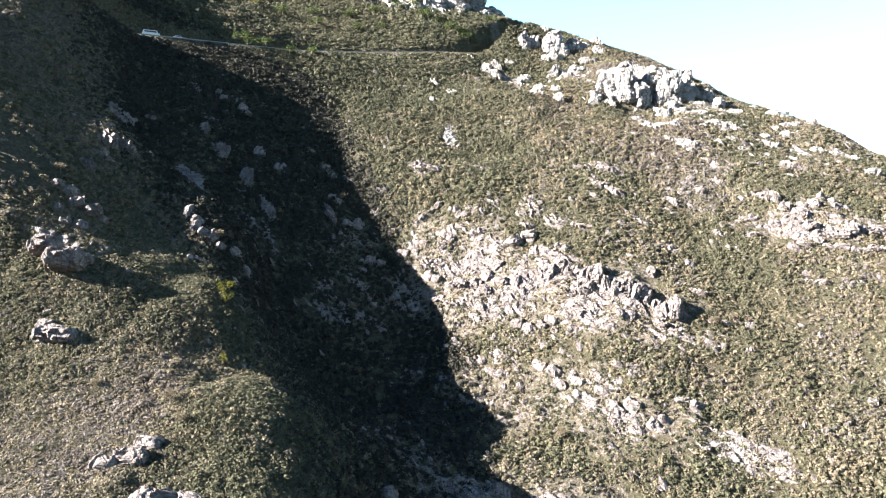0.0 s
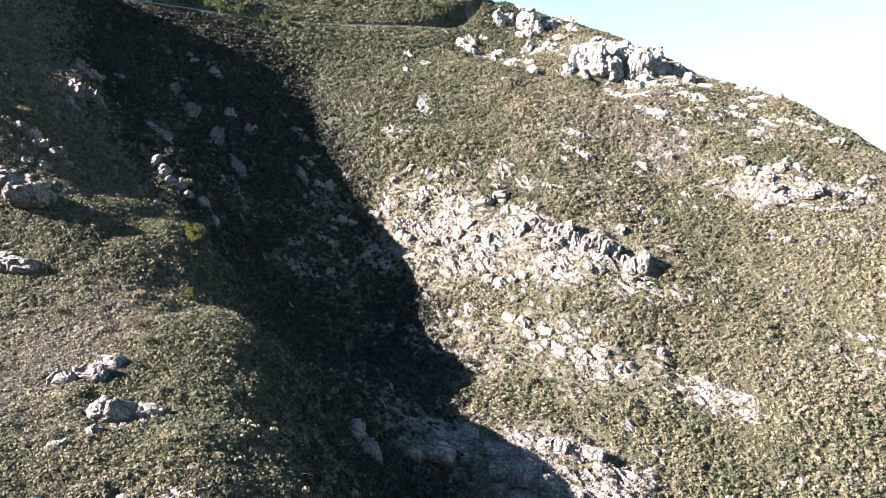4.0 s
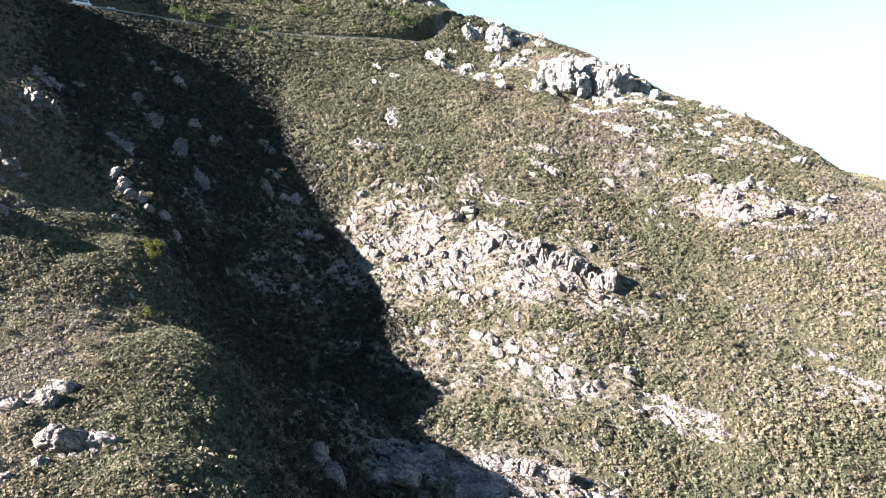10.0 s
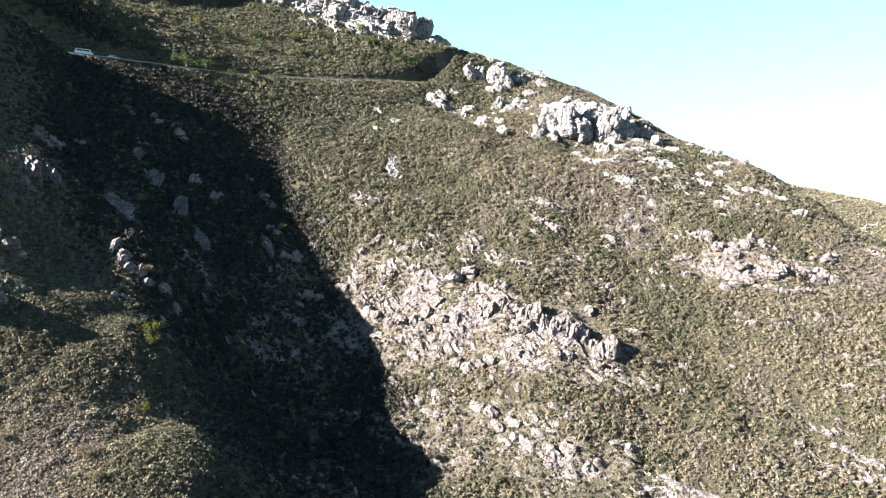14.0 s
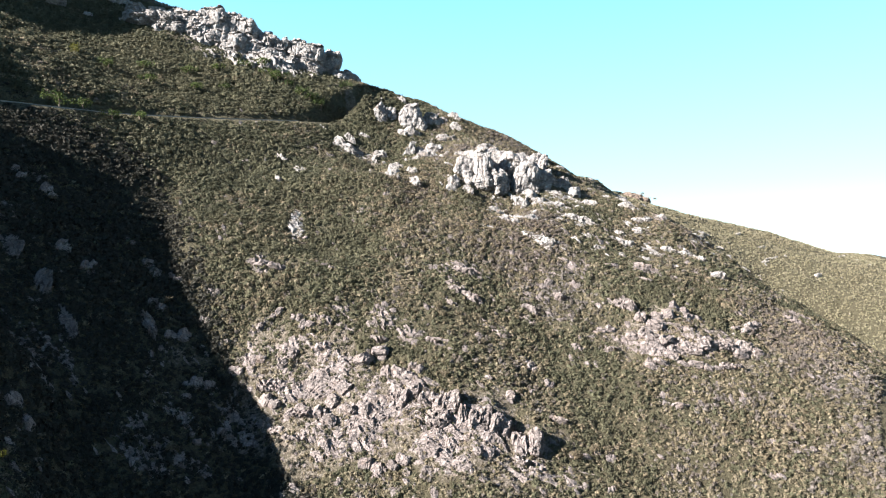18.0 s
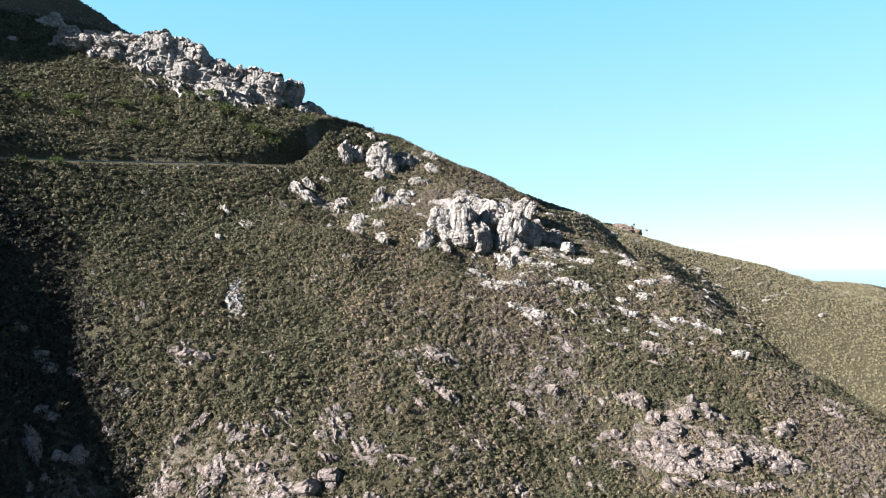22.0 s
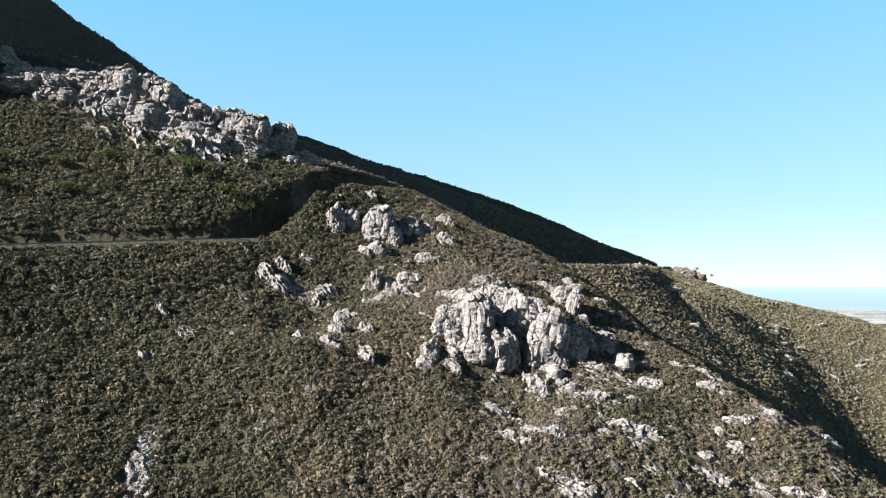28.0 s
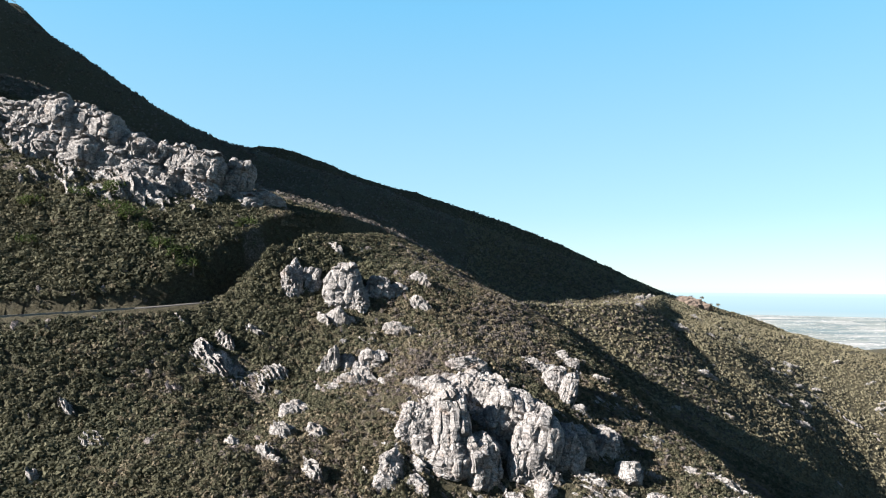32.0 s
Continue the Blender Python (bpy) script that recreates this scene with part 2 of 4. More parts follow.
TREE_LEAF = scrub_material("bright_tree_leaves", [(0.0, (0.0220, 0.0340, 0.0110)), (0.5, (0.0520, 0.0750, 0.0220)), (1.0, (0.0950, 0.1200, 0.0418))], (0.0550, 0.0750, 0.0220))
LIME = scrub_material("yellow_green_leaves", [(0.0, (0.0400, 0.0440, 0.0080)), (0.5, (0.0800, 0.0840, 0.0144)), (1.0, (0.1200, 0.1160, 0.0304))], (0.0880, 0.0880, 0.0200))
BARK = plain_paint("grey_bark", (0.13, 0.105, 0.08), 0.95)
ASPHALT = asphalt_material()
CONCRETE = plain_paint("pale_concrete", (0.17, 0.165, 0.15), 0.9)
WHITE_PAINT = plain_paint("white_vehicle_paint", (0.5, 0.5, 0.5), 0.35)
DARK_GLASS = plain_paint("dark_vehicle_glass", (0.03, 0.035, 0.04), 0.1)
RUBBER = plain_paint("black_rubber", (0.02, 0.02, 0.02), 0.8)
RUST_SOIL = plain_paint("reddish_cut_soil", (0.125, 0.098, 0.080), 0.95)
PLAIN = plain_material()
SEA = sea_material()


# ---- shapes of the land ----
# Hills and hollows as rounded forms: x, y, radius, height
SPUR_AND_GULLY_A = ((-102.4, 78, 28, -16.6), (-62.5, -20, 45, -8.3), (-81.4, 131.2, 18, 1.5), (-150, 110, 25, 0.5),
    (-50, 122, 14, -1.3), (-75, 132, 14, -1.5), (-105, 130, 16, 4.5), (-55, 95, 14, -4.2),
    (-150, 140, 20, 10), (-210, 110, 34, -5.3), (-190, 130, 35, -6.3), (-120, 110, 20, -8.1),
    (-90, 100, 18, -4.1), (-70, 110, 16, 2.3), (-45, 100, 15, 1.7), (-35, 130, 14, 1.4),
    (-45, 145, 14, -5.4), (-60, 70, 20, 3.7), (-48, 108, 11, 4.6), (-56, 120, 11, -6.9),
    (-36, 104, 10, 2.5), (-42, 118, 10, 2.7))
SPUR_AND_GULLY_B = ((-50, 132, 10, -1.8), (-62, 132, 11, 6.6))
SHADED_FLANK_A = ((-188.5, 169, 45, -1.2), (-63.2, 195.6, 28, -20), (-106.6, 156.4, 18, 5.5), (-43.6, 219.4, 18, 3.3),
    (-94, 244.6, 18, -4.8), (-141.6, 254.4, 28, 17.3), (-106.6, 181.6, 18, 3.2), (-161.2, 195.6, 28, 4.2),
    (-81.4, 156.4, 18, 0.4), (-68.8, 219.4, 18, 2.4), (-131.8, 169, 18, -9.6), (-175, 150, 30, 3),
    (-190, 200, 35, 10.1), (-200, 250, 40, 5.9), (-140, 235, 28, -24.9), (-72, 152, 14, -4.9),
    (-80, 160, 14, 20.4), (-95, 150, 14, -18.1), (-90, 185, 18, -9.7), (-65, 170, 16, -9.3),
    (-120, 205, 20, -4.1), (-100, 210, 20, -13.2))
SHADED_FLANK_B = ((-110, 170, 16, 9.1), (-130, 190, 18, -0.6), (-110, 230, 20, -1.6), (-215, 215, 34, -6.7),
    (-235, 255, 36, -17.5), (-200, 165, 28, -5.8), (-165, 185, 26, 8.1), (-175, 235, 30, 16.8),
    (-60, 160, 14, -8.3), (-105, 190, 16, -5.2), (-52, 187, 13, -8))
# The hill at -262 lies beyond the view, raised to shade the far ridge.
UPPER_SLOPE = ((-63.2, 352.4, 28, 11.2), (-43.6, 274, 28, -4), (-94, 307.6, 18, -0.6), (-31, 307.6, 18, -5.7),
    (-122, 372, 28, 6.2), (-43.6, 372, 28, -5.4), (-106.6, 345.4, 18, 5.3), (-220, 310, 50, 0.6),
    (-240, 410, 58, -33.4), (-160, 410, 58, 38.2), (-80, 410, 58, 2.3), (-300, 380, 45, -49.1),
    (-260, 400, 40, -16.6), (-290, 340, 40, -10.8), (-245, 290, 34, -13.1), (-262, 325, 40, 130))
ROCKY_FACE = ((-24, 156.4, 28, -20.4), (32, 74.5, 45, -18), (270, 176, 70, 44.9), (113.2, 176, 28, 12.6),
    (6.8, 194.2, 18, 3.5), (-24, 58.4, 28, 6.1), (158, 137.5, 45, 22.9), (-18.4, 106, 18, -8.3),
    (32, 143.8, 18, -4.1), (69.8, 206.8, 18, 8.6), (32, 11.5, 45, 16.7), (57.2, 143.8, 18, 6),
    (19.4, 169, 18, 5.3), (-4.4, 38.8, 28, -9.5), (221, 137.5, 45, -7.2), (-30, 90, 16, -1.5),
    (-25, 75, 18, 7.5), (-30, 82, 10, 2.8))
NOSE = ((25, 323, 70, 47), (126.5, 232, 45, 35.4), (34.8, 234.8, 28, 6.3), (69.8, 269.8, 18, 0.6),
    (368, 316, 120, 38.9), (252.5, 326.5, 45, 10.7), (-18.4, 244.6, 18, -5.7), (32, 257.2, 18, 10.5),
    (189.5, 263.5, 45, -4.8), (-5.8, 219.4, 18, 2.3), (40, 300, 20, -4.4), (75, 290, 18, 11.7),
    (100, 262, 16, 10.3), (130, 245, 18, 0.7), (85, 310, 20, 1), (150, 265, 20, 4.5),
    (175, 240, 24, 4.8), (150, 270, 20, -2.3), (200, 260, 30, 1.5))
FAR_SLOPE_A = ((32, 332.8, 18, -3.7), (-5.8, 345.4, 18, -0.6), (158, 358, 45, 23.2), (30, 330, 20, 4.4),
    (0, 360, 25, -2.3), (60, 330, 20, 7.4), (-240, 485, 58, -13), (-240, 560, 58, -17.7),
    (-240, 635, 58, 54.6), (-240, 710, 58, -180.6), (-160, 485, 58, -6.6), (-160, 560, 58, -28.3),
    (-160, 635, 58, 9.2), (-160, 710, 58, -39), (-80, 485, 58, -10.2), (-80, 560, 58, -5.7),
    (-80, 635, 58, 10.3), (-80, 710, 58, -63.7), (0, 410, 58, 19.8), (0, 485, 58, -2.2),
    (0, 560, 58, -5.8), (0, 635, 58, 10.9))
FAR_SLOPE_B = ((0, 710, 58, -42.8), (80, 410, 58, -14.1), (80, 485, 58, -3.1), (80, 560, 58, -25.5),
    (80, 635, 58, 20.6), (80, 710, 58, -41.4), (160, 410, 58, -6.6), (160, 485, 58, 37.5),
    (160, 560, 58, -9.4), (160, 635, 58, 15.9), (160, 710, 58, -31), (240, 410, 58, -42.6),
    (240, 485, 58, -9.1), (240, 560, 58, 2.9), (240, 635, 58, 5.8), (240, 710, 58, -47.8),
    (320, 410, 58, 8.3), (320, 485, 58, 14), (320, 560, 58, 20.1), (320, 635, 58, 6.9),
    (320, 710, 58, -9.1), (400, 410, 58, 2.3))
# The hills at -416 and -352 are added beyond the view, shading the ridge.
FAR_SLOPE_C = ((400, 485, 58, 5.8), (400, 560, 58, 9), (400, 710, 58, -46.4), (480, 560, 58, -0.9),
    (480, 635, 58, 18.3), (480, 710, 58, 49), (-220, 420, 35, -2.2), (-416, 600, 55, 136), (-163, 194, 14, -1.2), (-116, 157, 12, -2), (150, 496, 18, 4), (158, 570, 12, 2), (-44, 104, 11, 3), (-33, 106, 11, -3.5), (-350, 770, 70, -30), (-205, 602, 32, 4), (372, 500, 30, 16), (245, 580, 30, 3),
    (-352, 445, 66, 205))
NOSE_FOOT = ((-60, 278, 16, -3.4), (-35, 262, 16, -1.2), (-12, 286, 12, -10.0), (-10, 262, 14, 6.8), (8, 262, 12, -7.5), (6, 304, 11, -5.8), (-10, 318, 11, -3.4), (22, 266, 10, 0.6), (33, 264, 10, -11.1), (44, 264, 11, -0.4), (33, 293, 10, 3.6), (48, 290, 11, 4.7), (30, 244, 15, -5.8), (8, 240, 15, 1.4), (62, 250, 15, 2.1), (64, 290, 12, -4.8), (-13, 330, 8, 4), (4, 333, 10, -1), (-21, 320, 5, 6))
LANDFORM = SPUR_AND_GULLY_A + SPUR_AND_GULLY_B + SHADED_FLANK_A + SHADED_FLANK_B + UPPER_SLOPE + ROCKY_FACE + NOSE + NOSE_FOOT + FAR_SLOPE_A + FAR_SLOPE_B + FAR_SLOPE_C
TILT = (-88.56, -0.4361, 0.3928)


def lattice(i, j, seed):
    h = np.sin(i * 127.1 + j * 311.7 + seed * 74.7) * 43758.5453
    return h - np.floor(h)


def value_noise(x, y, seed=0):
    i, j = np.floor(x), np.floor(y)
    u, v = x - i, y - j
    u, v = u * u * (3 - 2 * u), v * v * (3 - 2 * v)
    a = lattice(i, j, seed) * (1 - u) + lattice(i + 1, j, seed) * u
    b = lattice(i, j + 1, seed) * (1 - u) + lattice(i + 1, j + 1, seed) * u
    return a * (1 - v) + b * v


def fbm(x, y, octaves=4, seed=0):
    total, amp = 0.0, 1.0
    for o in range(octaves):
        total = total + amp * (value_noise(x * 2 ** o, y * 2 ** o, seed + o) - 0.5)
        amp *= 0.5
    return total


def cells(points, seed=0):
    """Cell noise in two or three dimensions: distances to the nearest two seeds, and the nearest one's random number."""
    n, dim = points.shape
    base = np.floor(points)
    f1, f2, own = np.full(n, 9.0), np.full(n, 9.0), np.zeros(n)
    for shift in np.ndindex(*([3] * dim)):
        c = base + np.array(shift) - 1
        k = c[:, 2] * 17.3 if dim == 3 else 0.0
        at = np.stack([c[:, i] + lattice(c[:, 0] + k, c[:, 1] + k * 0.7, seed + 3 * i) for i in range(dim)], 1)
        d = np.sqrt(((points - at) ** 2).sum(1))
        near = d < f1
        f2 = np.where(near, f1, np.minimum(f2, d))
        own = np.where(near, lattice(c[:, 0] + k, c[:, 1] + k * 0.7, seed + 11), own)
        f1 = np.where(near, d, f1)
    return f1, f2, own


def smooth(a):
    a = np.clip(a, 0, 1)
    return a * a * (3 - 2 * a)


# Rocky patches: x, y, half length, half width, turn in degrees, share of bare stone
FACE_PATCHES = ((-22, 190, 31, 15.6, -18, 0.85), (8, 179, 29.12, 12, -12, 0.8), (0, 158, 35.84, 9.6, -12, 0.75), (32, 149, 26.88, 6, -18, 0.3),
    (0, 127, 33.6, 10.8, -6, 0.75), (75, 208, 22.4, 9.6, -5, 0.9), (74, 160, 16.8, 8.4, -10, 0.5), (-92, 182, 24.64, 14.4, -35, 0.29),
    (-52, 186, 13.44, 19.2, -30, 0.32), (-104, 215, 15.68, 12, -30, 0.21), (-50, 81, 11.2, 4.8, -10, 0.7), (-40, 64, 11.2, 6, 10, 0.5))
CRAG_PATCHES = ((-99, 127, 10.08, 7.2, 20, 0.6), (34, 280, 21.28, 13.2, 0, 0.75), (56, 266, 12, 8, -35, 0.4), (6, 308, 13, 5, 0, 0.36),
    (5, 293, 9, 5, 0, 0.55), (-18, 293.5, 13, 3.6, -22, 0.9), (-75, 340, 47.04, 10.8, -8, 0.8), (66, 300, 10.08, 12, 30, 0.3),
    (92, 262, 22.4, 5, -35, 0.3), (-36, 242, 2.69, 8.4, 10, 0.95), (-40, 222, 6.72, 3, 0, 0.7), (10, 335, 20.16, 3.6, -25, 0.35))
SLOPE_PATCHES = ((48, 235, 15.68, 4.8, -20, 0.4), (30, 245, 22.4, 4.8, -15, 0.35), (-5, 205, 24.64, 4.8, -10, 0.4), (212, 508, 29.12, 3.6, -28, 0.55),
    (185, 548, 15.68, 2.88, -35, 0.55), (-115, 163, 10.08, 8.4, -20, 0.26), (40, 257, 24, 6, -8, 0.4), (64, 262, 17, 7, -30, 0.4),
    (88, 246, 14, 5, -30, 0.28), (22, 225, 26, 4, -15, 0.4))
PATCHES = FACE_PATCHES + CRAG_PATCHES + SLOPE_PATCHES


def stoniness(x, y):
    """0 where scrub covers the ground, up to 1 on bare rock."""
    best = np.zeros_like(x)
    wob = fbm(x / 9, y / 9, 3, 31) * 0.9
    for cx, cy, a, b, turn, share in PATCHES:
        c, s = math.cos(radians(turn)), math.sin(radians(turn))
        u, v = (x - cx) * c + (y - cy) * s, -(x - cx) * s + (y - cy) * c
        r = np.sqrt((u / a) ** 2 + (v / b) ** 2) + wob
        best = np.maximum(best, share * (1 - smooth((r - 0.65) / 0.6)))
    return best


# The road's centre line: x, y, z; its cutting goes through the nose
ROAD = ((-190, 205, 70.5), (-160, 226, 70.5), (-146, 237, 70.7), (-127, 253, 71.2), (-107, 271, 72), (-92, 281, 73), (-77, 289.5, 74), (-60, 297, 75),
        (-45, 304, 76), (-34, 313, 77), (-23, 327, 78), (-10, 350, 78), (8, 380, 77), (29, 407, 75), (48, 430, 74), (72, 446, 73), (100, 462, 73),
        (122, 490, 73.5), (136, 525, 74), (150, 562, 74.5), (162, 588, 75), (176, 606, 75), (176, 632, 75), (160, 660, 75))


def road_line(step=2.0):
    p = np.array(ROAD, float)
    dense = []
    for k in range(len(p) - 1):
        a, b, c, d = p[max(k - 1, 0)], p[k], p[k + 1], p[min(k + 2, len(p) - 1)]
        n = max(2, int(np.linalg.norm(c - b) / step))
        for i in range(n):
            t = i / n
            dense.append(0.5 * (2 * b + (c - a) * t + (2 * a - 5 * b + 4 * c - d) * t * t + (3 * b - a - 3 * c + d) * t ** 3))
    return np.array(dense)


LINE = road_line()


def landform(x, y):
    z = TILT[0] + TILT[1] * x + TILT[2] * y
    for cx, cy, r, h in LANDFORM:
        z = z + h * np.exp(-((x - cx) ** 2 + (y - cy) ** 2) / (2 * r * r))
    return z


def near_road(x, y):
    """Distance to the road's centre line and its height there."""
    d, h = np.full(x.shape, 1e9), np.zeros(x.shape)
    for px, py, pz in LINE:
        e = (x - px) ** 2 + (y - py) ** 2
        m = e < d
        d, h = np.where(m, e, d), np.where(m, pz, h)
    return np.sqrt(d), h


def height(x, y):
    """Height of the ground, in metres, for arrays of places."""
    x, y = np.asarray(x, float), np.asarray(y, float)
    cx, cy = np.clip(x, -380, 520), np.clip(y, -60, 770)
    out = np.hypot(x - cx, y - cy)
    z = landform(cx, cy)
    base = -88 + 200 * smooth((-x - 500) / 900) * smooth((y + 400) / 900)
    base = base + 460 * smooth((-y - 150) / 1000) + 330 * smooth((x - 650) / 1200) * smooth((200 - y) / 500)   # unseen ridges added behind and to the right, to block low sky light
    f = smooth(out / 520)
    z = z * (1 - f) + base * f
    inner = 1 - smooth(out / 200)
    z = z + inner * (fbm(x / 26, y / 26, 3, 3) * 2.4 + fbm(x / 6.5, y / 6.5, 3, 9) * 1.0)
    z = z + inner * stoniness(x, y) * (fbm(x / 5, y / 5, 3, 17) * 2.2)
    hit = (x > -215) & (x < 230) & (y > 150) & (y < 700)
    if hit.any():
        d, h = near_road(x[hit], y[hit])
        zz = z[hit]
        bed = np.where(d < 4.2, h, 0)
        cut = h + np.maximum(d - 4.2, 0) * 5.0             # steep bank above the road
        fill = h - np.maximum(d - 4.2, 0) * 0.9            # shoulder below it
        zz = np.where(d < 4.2, bed, np.clip(zz, fill, np.maximum(cut, fill)))
        z = z.copy()
        z[hit] = zz
    return z


def ground_at(x, y):
    return float(height(np.array([x], float), np.array([y], float))[0])


def mesh_from(name, verts, faces, material, smooth_shade=False):
    """A mesh object from arrays of places and of equal-sided faces."""
    me = bpy.data.meshes.new(name)
    verts, faces = np.asarray(verts, np.float32), np.asarray(faces, np.int32)
    n, k = faces.shape
    me.vertices.add(len(verts))
    me.vertices.foreach_set("co", verts.ravel())
    me.loops.add(n * k)
    me.loops.foreach_set("vertex_index", faces.ravel())
    me.polygons.add(n)
    me.polygons.foreach_set("loop_start", np.arange(0, n * k, k, dtype=np.int32))
    me.polygons.foreach_set("use_smooth", np.full(n, smooth_shade))
    me.materials.append(material)
    me.update(calc_edges=True)
    return me


def grid_faces(nx, ny):
    i = np.arange(nx * ny).reshape(ny, nx)
    return np.stack([i[:-1, :-1], i[:-1, 1:], i[1:, 1:], i[1:, :-1]], -1).reshape(-1, 4)


def spread(lo, hi, step, ends):
    """Even steps from lo to hi, then ever longer ones out to the ends."""
    core = list(np.arange(lo, hi + 0.01, step))
    a, s = hi, step
    while a < ends[1]:
        s *= 1.16
        a += s
        core.append(a)
    a, s = lo, step
    while a > ends[0]:
        s *= 1.16
        a -= s
        core.insert(0, a)
    return np.array(core)


xs = np.concatenate([spread(-170, 215, 1.5, (-4600, 215.1))[:-1], spread(218, 480, 4.0, (217.9, 4700))[1:]])
ys = np.concatenate([spread(50, 375, 1.5, (-2500, 375.1))[:-1], spread(378, 770, 4.0, (377.9, 4800))[1:]])
gx, gy = np.meshgrid(xs, ys)
gz = height(gx, gy)
me = mesh_from("ground", np.stack([gx, gy, gz], -1).reshape(-1, 3), grid_faces(len(xs), len(ys)), SOIL, True)
stony = me.attributes.new("stony", "FLOAT", "POINT")
stony.data.foreach_set("value", stoniness(gx, gy).astype(np.float32).ravel())
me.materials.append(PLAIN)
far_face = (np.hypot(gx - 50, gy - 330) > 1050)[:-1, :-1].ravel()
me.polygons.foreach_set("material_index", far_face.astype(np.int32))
ground = tagged(new("ground", me), "steep scrub-covered mountainside with stony soil, falling to a coastal plain", "hillside", kind="structure")

# self-lit backdrop of sea beyond the plain, its haze put into the colour
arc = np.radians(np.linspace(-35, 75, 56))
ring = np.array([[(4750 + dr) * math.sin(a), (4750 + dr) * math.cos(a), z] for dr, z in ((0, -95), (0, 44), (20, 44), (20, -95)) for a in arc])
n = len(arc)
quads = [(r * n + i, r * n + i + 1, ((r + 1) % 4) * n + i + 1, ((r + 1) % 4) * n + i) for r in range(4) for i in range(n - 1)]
tagged(new("backdrop", mesh_from("sea", ring, quads, SEA)), "pale blue self-lit sea along the horizon, with haze painted in", "sea", kind="structure")


# ---- road ----
def ribbon(offset_a, offset_b, lift, thick, until=9999):
    """Places and faces of a band that follows the road between two offsets from its centre."""
    p = LINE[LINE[:, 0] < until]
    way = np.gradient(p[:, :2], axis=0)
    way /= np.linalg.norm(way, axis=1)[:, None]
    side = np.stack([way[:, 1], -way[:, 0]], 1)
    rows = []
    for off, z in ((offset_a, lift - thick), (offset_a, lift), (offset_b, lift), (offset_b, lift - thick)):
        rows.append(np.c_[p[:, :2] + side * off, p[:, 2] + z])
    n = len(p)
    f = [(r * n + i, r * n + i + 1, (r + 1) * n + i + 1, (r + 1) * n + i) for r in range(3) for i in range(n - 1)]
    return np.concatenate(rows), f


tagged(new("road", mesh_from("road", *ribbon(-3.2, 3.2, 0.10, 0.4), ASPHALT, True)), "narrow grey asphalt mountain pass road", "road", kind="structure")
tagged(new("kerb", mesh_from("kerb", *ribbon(3.35, 3.7, 0.38, 0.9, -46), CONCRETE)), "low pale concrete kerb wall along the road's outer edge", "kerb", kind="structure")


# ---- rocks ----
def ball(level):
    bm = bmesh.new()
    bmesh.ops.create_icosphere(bm, subdivisions=level, radius=1)
    v = np.array([q.co[:] for q in bm.verts])
    f = np.array([[q.index for q in p.verts] for p in bm.faces])
    bm.free()
    return v, f


def rock_shape(seed, level, rough=0.10, split=1.0):
    """A jointed block: a ball cut by joints into a rough block, broken into smaller pieces that stand more or less proud."""
    rng = np.random.default_rng(seed)
    v, f = ball(level)
    axes = np.concatenate([np.eye(3), -np.eye(3)])
    n = np.concatenate([axes + rng.normal(0, 0.35, (6, 3)), rng.normal(size=(10, 3))])
    n /= np.linalg.norm(n, axis=1)[:, None]
    d = np.concatenate([rng.uniform(0.62, 0.95, 6), rng.uniform(0.72, 1.05, 10)])
    dots = v @ n.T
    r = np.where(dots > 0.05, d / np.maximum(dots, 0.05), 9).min(1)
    p = v * np.minimum(r, 1.25)[:, None]
    bent = p + np.stack([fbm(p[:, 1] * 2 + seed, p[:, 2] * 2, 3, seed), fbm(p[:, 2] * 2, p[:, 0] * 2 + seed, 3, seed + 2), fbm(p[:, 0] * 2, p[:, 1] * 2 - seed, 3, seed + 4)], 1) * 0.16
    bent = bent + bent[:, 2:3] * [0.35, 0.1, 0.0]          # joints lean over to one side
    f1, f2, own = cells(bent * [2.1, 2.1, 1.5] + seed * 3.1, seed)
    g1, g2, small = cells(bent * [4.4, 4.4, 4.0] + seed * 1.7, seed + 1)
    h1, h2, tiny = cells(bent * [9.0, 9.0, 8.0] + seed * 0.9, seed + 2)
    fine = fbm(p[:, 0] * 6 + p[:, 2] * 4, p[:, 1] * 6 - p[:, 2] * 5, 4, seed + 9)
    push = 0.22 * (own - 0.5) + 0.13 * (small - 0.5) + 0.06 * (tiny - 0.5) - 0.15 * np.exp(-(f2 - f1) / 0.06) - 0.07 * np.exp(-(g2 - g1) / 0.07) - 0.03 * np.exp(-(h2 - h1) / 0.08)
    return p * (1 + push * split + rough * 0.7 * fine)[:, None], f


